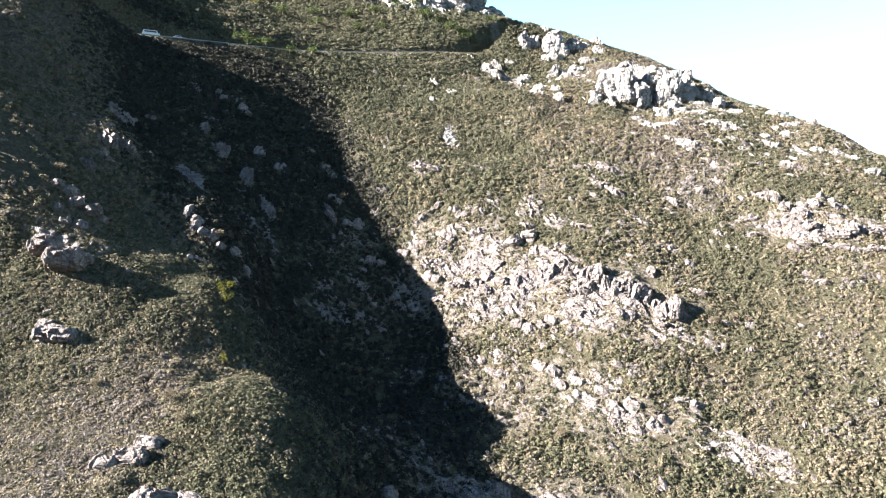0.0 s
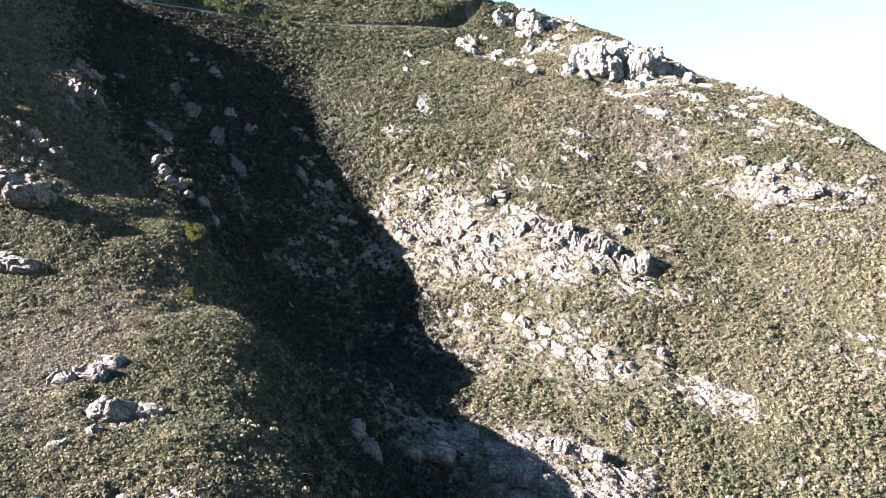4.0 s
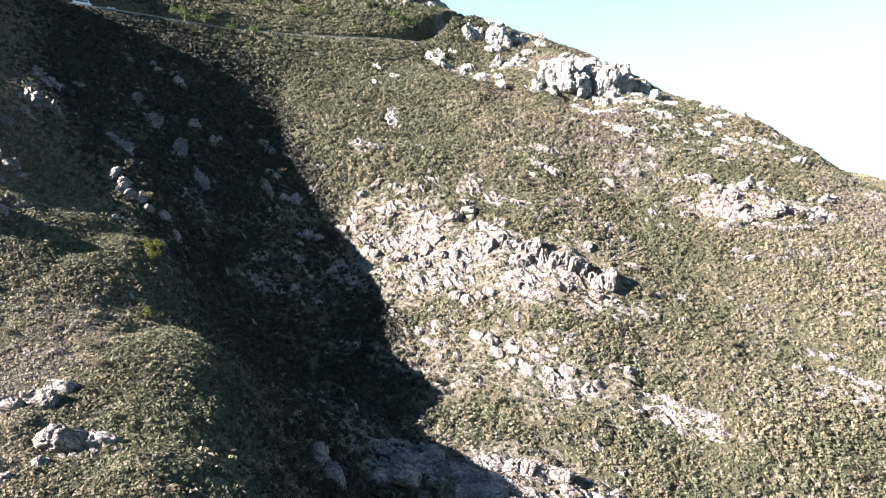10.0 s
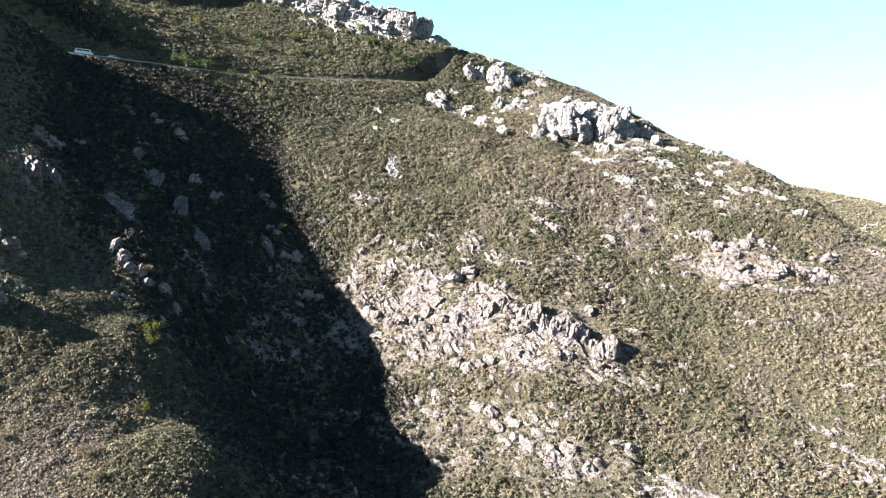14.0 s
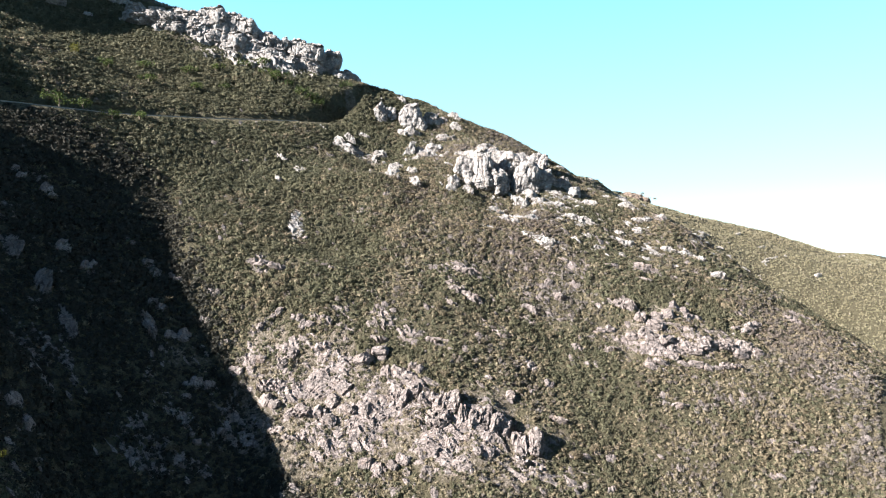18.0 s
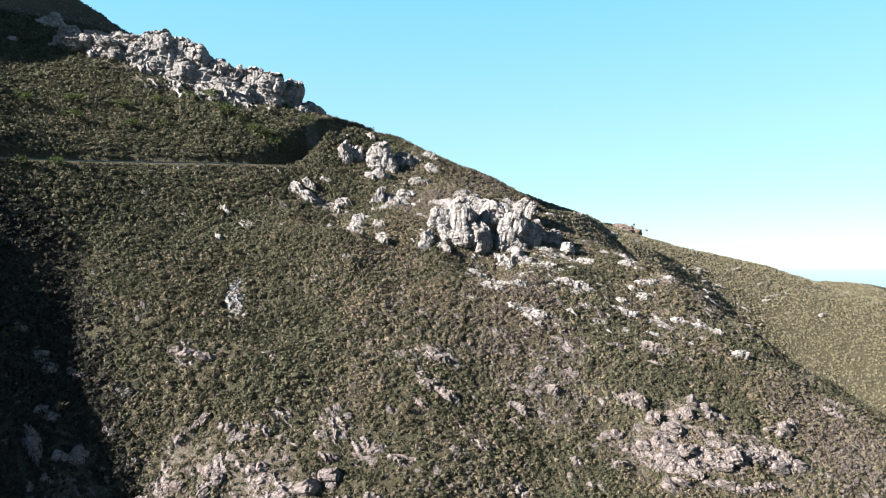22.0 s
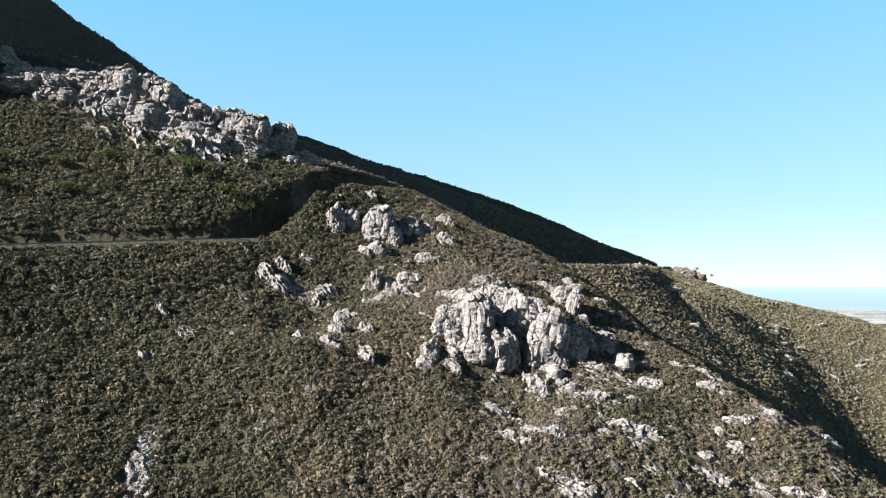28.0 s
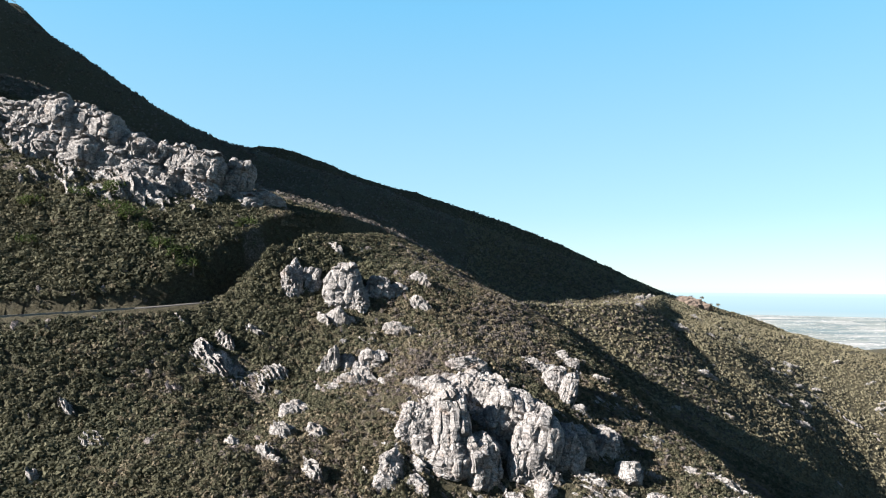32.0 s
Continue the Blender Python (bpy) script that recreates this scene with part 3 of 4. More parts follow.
def bedded_shape(seed, level, beds_across=3.6, edge=0.55):
    """A block of upright beds like leaning books, each of its own height and cut by cross joints."""
    rng = np.random.default_rng(seed)
    v, f = ball(level)
    p = np.sign(v) * np.abs(v) ** edge
    p = p / np.abs(p).max()
    wave = fbm(p[:, 1] * 1.6 + seed, p[:, 2] * 1.6, 3, seed) * 0.22
    beds = p[:, 0] * beds_across + wave * beds_across + p[:, 1] * 0.6
    bed, part_of = np.floor(beds), beds - np.floor(beds)
    cross = p[:, 2] * 2.8 + lattice(bed, bed * 0 + 3, seed) * 2
    step = np.floor(cross)
    groove = 1 - 0.13 * np.exp(-np.minimum(part_of, 1 - part_of) / 0.07) - 0.06 * np.exp(-np.minimum(cross - step, 1 - cross + step) / 0.06)
    q = p * groove[:, None]
    q[:, 2] += 0.5 * (lattice(bed, bed * 0, seed) - 0.5) * (p[:, 2] > 0)
    q[:, 1] += 0.30 * (lattice(bed, step, seed + 1) - 0.5) + 0.16 * (lattice(bed, bed * 0, seed + 2) - 0.5)
    return q + (fbm(p[:, 0] * 5 + p[:, 2] * 3, p[:, 1] * 5 - p[:, 2] * 4, 4, seed + 9) * 0.10)[:, None] * v, f


BIG = [mesh_from("boulder", *(bedded_shape(s, 5, 2.0, 0.72) if s % 3 else rock_shape(s, 5, 0.08, 0.88)), ROCK) for s in range(9)]
MIDDLE = [mesh_from("boulder", *bedded_shape(30 + s, 3, 2.6, 0.65), ROCK) for s in range(8)]
SMALL = [rock_shape(40 + s, 1, 0.14, 0.6) for s in range(8)]
FACE_BIG = [mesh_from("boulder", *bedded_shape(60 + s, 4), FACE_ROCK) for s in range(8)]
FACE_MIDDLE = [mesh_from("boulder", *bedded_shape(20 + s, 3), FACE_ROCK) for s in range(8)]


def slope_frame(x, y):
    """Contour, outward and upward directions of the ground, the last leaning back with the slope."""
    e = 4.0
    gx, gy = (ground_at(x + e, y) - ground_at(x - e, y)) / (2 * e), (ground_at(x, y + e) - ground_at(x, y - e)) / (2 * e)
    out = Vector((-gx, -gy, 1)).normalized()
    rise = Vector((gx, gy, gx * gx + gy * gy))
    rise = rise.normalized() if rise.length > 0.05 else Vector((0, 1, 0))
    up = (rise * 0.5 + Vector((0, 0, 1)) * 0.5).normalized()
    side = up.cross(out)
    side = Vector((1, 0, 0)) if side.length < 0.1 else side.normalized()
    if side.x < 0:
        side = -side
    away = up.cross(side)
    return side, away, up, out


def stone_matrix(x, y, w, d, h, lean, yaw, proud=0.1):
    """A block of that width, depth and height, bedded in the slope."""
    side, away, up, out = slope_frame(x, y)
    m = Matrix((side, away, up)).transposed().to_4x4()
    centre = Vector((x, y, ground_at(x, y))) + out * d * proud
    return Matrix.Translation(centre) @ m @ pose(0, 0, 0, 0, lean, yaw) @ Matrix.Diagonal((w / 2, d / 2, h / 2, 1))


def outcrop(label, stones, seed, crumbs=0, spread_m=6.0, proud=0.1, lean=8.0, grow=1.12, ribs=2):
    """A crag: an Empty at its foot and one mesh for each of its blocks. stones: x, y, width, depth, height."""
    rng = random.Random(seed)
    x0, y0 = stones[0][0], stones[0][1]
    root = tagged(new("rock_outcrop"), label, "rock")
    root.location = (x0, y0, ground_at(x0, y0))
    back = Matrix.Translation(-root.location)
    todo = [(x, y, w * grow, d * grow * 1.15, h * grow * (0.85 if y < 236 else 1.0), rng.gauss(lean * 0.5, 6), rng.gauss(0, 12)) for x, y, w, d, h in stones]
    if ribs > 1:                                           # beds split each rock into leaning slabs
        whole, todo = todo, []
        for x, y, w, d, h, tip, yaw in whole:
            for k in range(ribs):
                o = (k + 0.5) / ribs - 0.5
                todo.append((x + o * w * 1.1, y + rng.uniform(-0.25, 0.25) * w, w / ribs * rng.uniform(1.1, 1.8), d * rng.uniform(0.7, 1.1), h * rng.uniform(0.5, 0.9), tip + rng.gauss(12, 8), yaw + rng.gauss(0, 10)))
    for _ in range(crumbs if y0 > 236 else crumbs // 3):
        s = rng.choice(stones)
        k = rng.uniform(0.18, 0.4)
        todo.append((s[0] + rng.uniform(-1, 1) * spread_m, s[1] + rng.uniform(-1, 0.6) * spread_m, s[2] * k * 1.3, s[3] * k, min(s[4], 9) * k, rng.gauss(lean, 12), rng.gauss(0, 20)))
    for x, y, w, d, h, tip, yaw in todo:
        big, small = (FACE_BIG, FACE_MIDDLE) if y0 < 236 else (BIG, MIDDLE)
        ob = new("boulder", rng.choice(big if max(w, h) > 5 else small))
        ob.parent = root
        ob.matrix_basis = back @ stone_matrix(x, y, w, d, h, tip, yaw, proud if max(w, h) > 5.5 else -0.1)
    return root


def crag(label, blocks, seed):
    """A great rock built up of single blocks. blocks: x, y, z of the middle, width, depth, height, lean, yaw."""
    rng = random.Random(seed)
    root = tagged(new("rock_outcrop"), label, "rock")
    root.location = (blocks[0][0], blocks[0][1], ground_at(blocks[0][0], blocks[0][1]))
    back = Matrix.Translation(-root.location)
    for x, y, z, w, d, h, lean, yaw in blocks:
        top, foot = z + h * 0.5, max(min(z - h * 0.5, ground_at(x, y - d * 0.25) - 1.0), z - h * 0.5 - 2.5)
        z, h = (top + foot) / 2, top - foot
        ob = new("boulder", rng.choice(BIG if max(w, h) > 5 else MIDDLE))
        ob.parent = root
        ob.matrix_basis = back @ pose(x, y, z, rng.gauss(-12, 4), lean, yaw) @ Matrix.Diagonal((w * 0.56, d * 0.56, h * 0.58, 1))
    return root


crag("massive pale crag split by a dark cleft", ((27.0, 276, 54.8, 6.8, 9.2, 9.6, 3, 8), (25.4, 277, 58.4, 4.2, 5.0, 3.4, 0, 30), (27.2, 273.5, 48.5, 7.1, 7.3, 5.9, 5, -10), (32.8, 273.5, 48.3, 6.3, 7.3, 8.4, -6, 15), (32.3, 288, 57.8, 10.0, 9.5, 10.0, 6, 0),
    (31.4, 294, 63.6, 11.2, 6.1, 4.1, 8, 5), (19.9, 277, 55.4, 7.2, 6.2, 6.2, 4, 20), (16.1, 271, 48.0, 6.4, 5.3, 5.3, 8, 0), (21.5, 275, 50.9, 4.2, 4.2, 4.7, 5, 30), (38.6, 282, 56.2, 8.6, 9.3, 8.9, 14, 12),
    (43.8, 277.5, 51.2, 9.3, 10.3, 11.4, 16, -8), (40.1, 274.5, 48.2, 4.0, 5.2, 6.3, 6, 0), (49.1, 279, 48.4, 8.8, 8.2, 9.7, 20, 25), (15.0, 268.6, 45.8, 4.4, 3.6, 4.2, 20, 10), (20.6, 269, 45.0, 5.2, 3.8, 4.0, 24, -10)), 1)
crag("low shattered rocks beside the great crag", ((53, 295, 58.4, 3.4, 5, 6, 20, 0), (50.8, 299, 60.6, 5, 5, 4, 12, 20),
    (58.5, 284, 48.4, 4, 5, 6, 25, 0), (61.6, 278, 45.2, 4.4, 5, 4, 20, 30)), 21)
crag("twin pale rock towers below the road", ((-13.1, 318.5, 80.4, 8.7, 8.6, 11.8, 4, 10), (-8.6, 320.5, 79.6, 6.5, 7.1, 9.5, 10, -15), (-0.3, 317.5, 80.2, 8.9, 8.6, 10.8, 8, 5), (4, 316, 76.6, 7.5, 7.1, 7.7, 12, 20),
    (8.8, 321, 79.4, 7.1, 7.1, 6.5, 14, 0), (13.3, 322, 78.6, 6.1, 6.1, 5.3, 18, 10), (14.2, 309, 71.0, 6.4, 3.6, 2.6, 12, 0)), 2)
crag("pale broken rock with a shaded cleft among scrub", ((0.4, 299, 62.9, 5.4, 6.4, 8.4, 4, 0), (3.6, 299.5, 61.6, 3.6, 5.0, 6.4, 8, 30), (9.2, 300, 62.6, 6.6, 7.4, 7.8, 12, 15), (0.9, 295, 57.6, 4.6, 4.3, 3.6, 6, 0), (8.4, 294, 57.2, 7.4, 5.3, 4.0, 12, 10),
    (-3.3, 287, 54.9, 7.2, 4.8, 3.4, 16, -12), (-6.4, 286, 55.6, 3.6, 3.4, 2.6, 12, 10), (13.1, 296.5, 59.2, 3.6, 3.6, 3.0, 14, 0)), 3)

# the cliff's upper and lower edge: x, z
CLIFF_TOP = ((-130, 138), (-118.5, 133.2), (-107, 134.9), (-95.8, 135.5), (-86.2, 134.4), (-74.7, 128.4), (-65.2, 124), (-53.7, 120.5), (-36.7, 117.8), (-31, 112.5), (-23.3, 104))
CLIFF_FOOT = ((-130, 130.7), (-118, 123), (-105, 120.2), (-91.5, 115), (-74.4, 110.1), (-67, 111.5), (-61, 105.5), (-49.7, 101.1), (-38.4, 99.8), (-23.3, 97.3))
rng = random.Random(4)
cliff_blocks = []
for k in range(4):
    x = -128.0 + 2.5 * (k % 2)
    while x < -24:
        top, foot = (float(np.interp(x, *zip(*edge))) for edge in (CLIFF_TOP, CLIFF_FOOT))
        step = (top - foot) / 4
        turned = max(0, x + 46)
        w = rng.uniform(7.5, 12.5)
        if not (k == 0 and -72 < x < -60 or k == 3 and x > -34):                 # the dark overhang
            cliff_blocks.append((x, 345.5 + 1.5 * k - (1.6 if k == 1 else 0) + turned * 0.6 + rng.uniform(-0.7, 0.7), foot + step * (k + 0.45), w, rng.uniform(9, 12), step * rng.uniform(1.5, 1.9), rng.gauss(10, 5), rng.gauss(0, 10) - turned * 1.5))
        x += w * rng.uniform(0.62, 0.8)
crag("long grey and ochre cliff with a dark overhang", cliff_blocks, 4)
outcrop("grey crags high on the slope above the cliff", ((-112, 346, 14, 8, 8), (-122, 345, 12, 7, 6), (-171, 345, 9, 6, 7), (-162, 342, 8, 6, 6), (-141, 362, 10, 6, 7), (-131, 355, 8, 6, 6), (-148, 343, 4, 4, 3), (-120, 353, 8, 6, 6), (-112, 352, 8, 6, 7)), 5, 8, proud=0.15, ribs=1)
outcrop("row of upright pale rock fins on the slope", ((28, 177, 5, 6, 10), (24, 180, 4, 4, 7), (19, 181, 4.5, 5, 8), (14, 181, 4, 4, 7), (9, 184, 5, 4, 8), (5, 186, 4, 4, 7), (0, 187, 5, 4, 7), (-9, 197, 7, 5, 6),
    (2, 193, 3, 3, 4), (-4, 192, 5, 3, 5), (-12, 187, 6, 4, 5), (-17, 190, 5, 3, 6), (-20, 186, 5, 3, 6)), 6, 14, 5, proud=0.05, grow=1.0, ribs=2)
outcrop("broad pale jointed rock face on the hillside", ((55, 211, 4, 3, 3), (67, 211, 6, 4, 5), (72, 213, 5, 4, 5), (78, 217, 5, 4, 5), (81, 214, 5, 4, 5), (63, 206, 6, 4, 5), (68, 204, 6, 4, 5), (73, 203, 6, 4, 5), (78, 203, 6, 4, 5),
    (84, 205, 6, 4, 5), (88, 204, 6, 4, 5), (93, 204, 5, 4, 5), (99, 215, 5, 4, 5), (94, 213, 4, 3, 3), (65, 199, 5, 3, 3), (71, 199, 5, 3, 3), (77, 198, 5, 3, 3), (82, 198, 3, 3, 2.5), (86, 198, 3, 3, 2)), 7, 14, 5, proud=-0.05, lean=15, grow=1.0)
outcrop("low rounded pale rock cluster on the near spur", ((-51, 83, 8, 4, 4), (-48, 84, 5, 4, 3), (-54, 83, 4, 3, 3), (-60, 90, 5, 4, 3.5), (-59, 93, 4, 3, 2.5), (-63, 88, 4, 3, 3)), 8, 10, 4, lean=14, proud=0.05, grow=1.05, ribs=1)
outcrop("pale weathered boulders among scrub on the spur", ((-38, 65, 5, 4, 4), (-36, 63, 3, 3, 2), (-47, 62, 5, 2, 2.5), (-53, 73, 3, 2, 3), (-47, 60, 5, 3, 4)), 9, 8, 5, grow=0.8, proud=-0.05, ribs=1)
outcrop("grey ribbed rocks on the spur's crest", ((-97, 124, 8, 6, 6), (-94, 125, 5, 5, 5), (-103, 140, 5, 5, 6), (-100, 139, 3, 3, 3), (-101, 133, 4, 3, 4), (-108, 139, 4, 4, 4), (-88, 110, 6, 5, 5), (-89, 112, 5, 4, 4)), 10, 10)
outcrop("shaded grey rock ribs on the gully's flank", ((-128, 189, 6, 3, 6), (-127, 193, 5, 3, 7), (-109, 157, 4, 3, 4), (-123, 199, 4, 3, 4), (-120, 220, 5, 3, 6), (-112, 223, 5, 3, 7), (-86, 155, 6, 3, 8), (-83, 153, 5, 3, 7), (-79, 153, 5, 3, 6),
    (-103, 222, 5, 3, 6), (-74, 156, 7, 3, 7), (-92, 209, 4, 3, 9), (-85, 207, 4, 3, 9), (-80, 145, 4, 2, 3), (-67, 207, 5, 3, 6), (-60, 202, 6, 3, 7), (-51, 194, 6, 3, 7), (-49, 181, 3, 3, 3), (-43, 186, 5, 3, 4), (-80, 222, 4, 3, 4)), 12, 10, lean=28, grow=0.8, proud=-0.05)
outcrop("shaded rock slabs at the gully's mouth", ((-27, 114, 5, 4, 8), (-17, 121, 6, 3, 5), (-14, 128, 6, 3, 4), (-9, 130, 6, 3, 5), (-2, 125, 7, 3, 6), (2, 123, 7, 3, 5), (7, 132, 7, 3, 5), (10, 129, 7, 3, 5), (-15, 103, 8, 3, 4)), 11, 12, lean=25)
outcrop("pale bars of layered rock in the scrub", ((-40, 222, 5, 2.5, 2.5), (-44, 221, 4, 2.5, 2.5), (-23, 222, 4, 1.5, 1.5), (-54, 215, 3, 2, 3), (-66, 217, 3, 2, 3), (-72, 217, 4, 2, 4)), 13, 4, 3, lean=4)
outcrop("pale rock ribs breaking out of the upper slope", ((-36, 210, 3, 3, 5), (-30, 208, 3, 3, 4), (-55, 209, 3, 2, 4), (-49, 205, 3, 2, 4), (-39, 208, 3, 2, 5), (-39, 201, 4, 3, 6), (-31, 199, 5, 3, 7), (-27, 205, 4, 3, 5),
    (-22, 201, 4, 3, 5), (-44, 200, 4, 2.5, 7), (-34, 192, 5, 2.5, 6), (-27, 189, 5, 2.5, 6)), 14, 16, 5, lean=22, grow=0.85, proud=0.0)
outcrop("pale stepped slabs slanting across the slope", ((-8, 176, 6, 3, 5), (-2, 175, 5, 3, 5), (7, 174, 6, 3, 5), (17, 174, 5, 3, 4), (-19, 169, 6, 2.5, 3), (-26, 173, 5, 2.5, 4), (-14, 165, 5, 2.5, 3), (-2, 165, 7, 2.5, 5),
    (3, 161, 7, 2.5, 5), (9, 158, 7, 2.5, 5), (15, 154, 7, 2.5, 5), (22, 152, 6, 2.5, 4), (16, 162, 6, 2.5, 2.5), (29, 157, 6, 2.5, 3), (32, 149, 4, 3, 2.5)), 15, 18, 5, lean=25, grow=0.85, proud=-0.05)
outcrop("scattered pale ledges on the open slope", ((47, 178, 3, 2, 5), (45, 171, 3, 2, 4), (32, 198, 4, 3, 6), (36, 195, 4, 3, 6), (52, 154, 2.5, 2.5, 3.5), (61, 153, 3, 2, 3), (86, 180, 5, 2, 3), (91, 180, 5, 2, 2.5), (77, 161, 6, 3, 4),
    (84, 174, 5, 3, 4), (76, 164, 5, 3, 4), (78, 155, 6, 3, 4), (70, 156, 5, 2, 3)), 16, 8, 5, lean=20, grow=0.62, proud=-0.05)
outcrop("small pale ledges in the scrub below the crag", ((41, 225, 4, 2.5, 4), (-16, 247, 3, 1.5, 2), (73, 231, 5, 2, 2.5), (64, 235, 6, 1.5, 3)), 17, 8, 5, lean=15, grow=0.8, proud=-0.05)


def ledge(label, cx, cy, half_a, half_b, turn, share, tall, seed, grain=1.0):
    """Bedrock that breaks through the scrub: a sheet of jointed blocks of uneven height; only what stands proud shows."""
    res = 0.34 * max(1.0, grain * 0.8)
    c, s = math.cos(radians(turn)), math.sin(radians(turn))
    na, nb = int(2.5 * half_a / res), int(2.5 * half_b / (res * 0.8))
    u, v = np.meshgrid(np.linspace(-1.25, 1.25, na), np.linspace(-1.25, 1.25, nb))
    x, y = cx + u * half_a * c - v * half_b * s, cy + u * half_a * s + v * half_b * c
    z = height(x, y)
    e = 2.0
    gx, gy = (landform(x + e, y) - landform(x - e, y)) / (2 * e), (landform(x, y + e) - landform(x, y - e)) / (2 * e)
    # joints run across the slope and dip to the right
    lean = radians(-22 - 18 * float(smooth(np.array((12 - cx) / 30.0))))
    p, q = x * math.cos(lean) + y * math.sin(lean), -x * math.sin(lean) + y * math.cos(lean)
    p, q = p + fbm(x / 5, y / 5, 3, seed) * 3.2, q + fbm(x / 4, y / 4, 3, seed + 3) * 2.0
    f1, f2, own = cells(np.stack([p.ravel() / (4.6 * grain), q.ravel() / (1.15 * grain)], 1), seed)
    g1, g2, small = cells(np.stack([p.ravel() / (1.6 * grain), q.ravel() / (0.7 * grain)], 1), seed + 5)
    gap, own, small, gap2 = (k.reshape(x.shape) for k in (f2 - f1, own, small, g2 - g1))
    r = np.sqrt(u * u + v * v) + fbm(x / 7, y / 7, 3, seed + 7) * 0.7
    rise = (own - 0.5) * 0.6 + (small - 0.5) * 0.2 + fbm(x / 9, y / 4.5, 4, seed + 9) * 2.4 + (share - 0.5) * 1.6 - 1.7 * smooth((r - 0.45) / 0.75)
    bed = q / (1.7 * grain) + 0.3 * own                     # beds step down across the dip, sharp on one side
    rise = rise + (bed - np.floor(bed) - 0.5) * 1.0
    rise = rise * tall - 0.5 * np.exp(-gap / 0.05) * tall - 0.12 * np.exp(-gap2 / 0.10) + fbm(x * 1.3, y * 1.3, 3, seed + 13) * 0.25
    rise = np.maximum(rise, -0.8)
    norm = np.stack([-gx * 1.25, -gy * 1.25, np.full(x.shape, 0.75)], -1)
    norm /= np.linalg.norm(norm, axis=-1, keepdims=True)
    places = np.stack([x, y, z], -1) + norm * rise[..., None]
    f = grid_faces(na, nb)
    f = f[(rise.ravel()[f] > -0.45).any(1)]
    if len(f) < 12:
        return
    label_of = np.arange(na * nb)
    while True:                                            # joined pieces end up with one number
        low = label_of[f].min(1)
        before = label_of.copy()
        for col in range(4):
            np.minimum.at(label_of, f[:, col], low)
        label_of = label_of[label_of]
        if (label_of == before).all():
            break
    piece = label_of[f[:, 0]]
    ids, counts = np.unique(piece, return_counts=True)
    stone = FACE_ROCK if cy < 236 else ROCK
    root = tagged(new("rock_ledge"), label, "rock")
    root.location = (cx, cy, ground_at(cx, cy))
    flat = places.reshape(-1, 3) - np.array(root.location)
    order = ids[np.argsort(-counts)]
    main, rest = [i for i in order[:40] if counts[ids == i][0] > 40], []
    for i in ids:
        sel = f[piece == i]
        if i in main:
            used, back = np.unique(sel, return_inverse=True)
            ob = new("rock_block", mesh_from("rock_block", flat[used], back.reshape(sel.shape), stone))
            ob.parent = root
        elif len(sel) > 4:
            rest.append(sel)
    if rest:
        sel = np.concatenate(rest)
        used, back = np.unique(sel, return_inverse=True)
        ob = tagged(new("rubble", mesh_from("rubble", flat[used], back.reshape(sel.shape), stone)), "small broken pieces of the ledge", kind="stuff")
        ob.parent = root


for k, (cx, cy, a, b, turn, share) in enumerate(PATCHES):
    big = k in (13, 15, 16, 18)
    ledge("pale broken crag rock around the great crags" if big else "pale jointed bedrock ledges breaking through the scrub", cx, cy, a, b, turn, share * (0.8 if big else 0.62) + 0.1, 2.0 if big else 0.35 if b > a else 0.4 if cy < 100 else 0.62, 100 + 7 * k, 1.6 if big else 1.3)

FAR_SPOTS = ((214, 519), (222, 511), (215, 528), (254, 546), (144, 491), (162, 496), (114, 410), (143, 429), (183, 469), (238, 509), (192, 465), (259, 513), (212, 469))
# many short ledges, in loose rows along the slope
SHORT = []
rng = random.Random(31)
while len(SHORT) < 135:
    x, y = (rng.uniform(25, 85), rng.uniform(240, 290)) if rng.random() < 0.22 else (rng.uniform(-60, 70), rng.uniform(180, 222)) if rng.random() < 0.35 else (rng.uniform(40, 130), rng.uniform(215, 290)) if rng.random() < 0.45 else (rng.uniform(-60, 100), rng.uniform(125, 325))
    if near_road(np.array([x]), np.array([y]))[0][0] < 9 or x > 0.78 * (y - 60) + 10 or x < -0.2 * y + 2:
        continue
    SHORT.append((x, y, rng.uniform(2.0, 6.0), rng.uniform(1.0, 2.2), rng.gauss(-14, 8), rng.uniform(0.45, 0.7)))
# the broken band that climbs from the split rock towards the road, and bars on the green slope below it: x, y, half length, half width
BAND = ((-28.1, 296.8, 3.0, 2.2), (-24, 294.4, 3.4, 1.8), (-18.4, 294, 4.0, 1.7), (-12.5, 292.7, 3.2, 1.6), (-24, 300.2, 3.0, 1.3), (-18.2, 304.3, 3.6, 1.2), (-6.4, 269.2, 3.2, 1.5), (0.9, 277, 2.6, 1.3),
        (2.1, 268, 2.4, 1.4), (-35, 301.6, 3.0, 1.0), (-47.1, 276.3, 3.4, 1.2), (-35, 273.8, 2.4, 1.0), (-53.6, 274.4, 3.6, 1.0), (-45.9, 263.8, 2.2, 1.4), (-32.4, 266.3, 3.0, 1.0), (16.7, 308, 3.4, 1.6),
        (-3, 330, 4.0, 1.2), (20.6, 315.7, 3.4, 1.2), (18.8, 325, 3.0, 1.0), (55.8, 313, 3.0, 1.6), (60.1, 287.6, 3.4, 2.0), (-62, 318.6, 4.2, 1.2))
SHORT += [(x, y, a, b, -24, 0.72) for x, y, a, b in BAND]
# bedded rocks on the gully's shaded side
GULLY_ROCKS = ((-130, 190), (-127, 194), (-115, 204), (-103, 185), (-106, 186), (-101, 201), (-91, 196), (-112, 161), (-110, 151), (-109, 205), (-84, 191), (-66, 201), (-108, 164), (-92, 158))
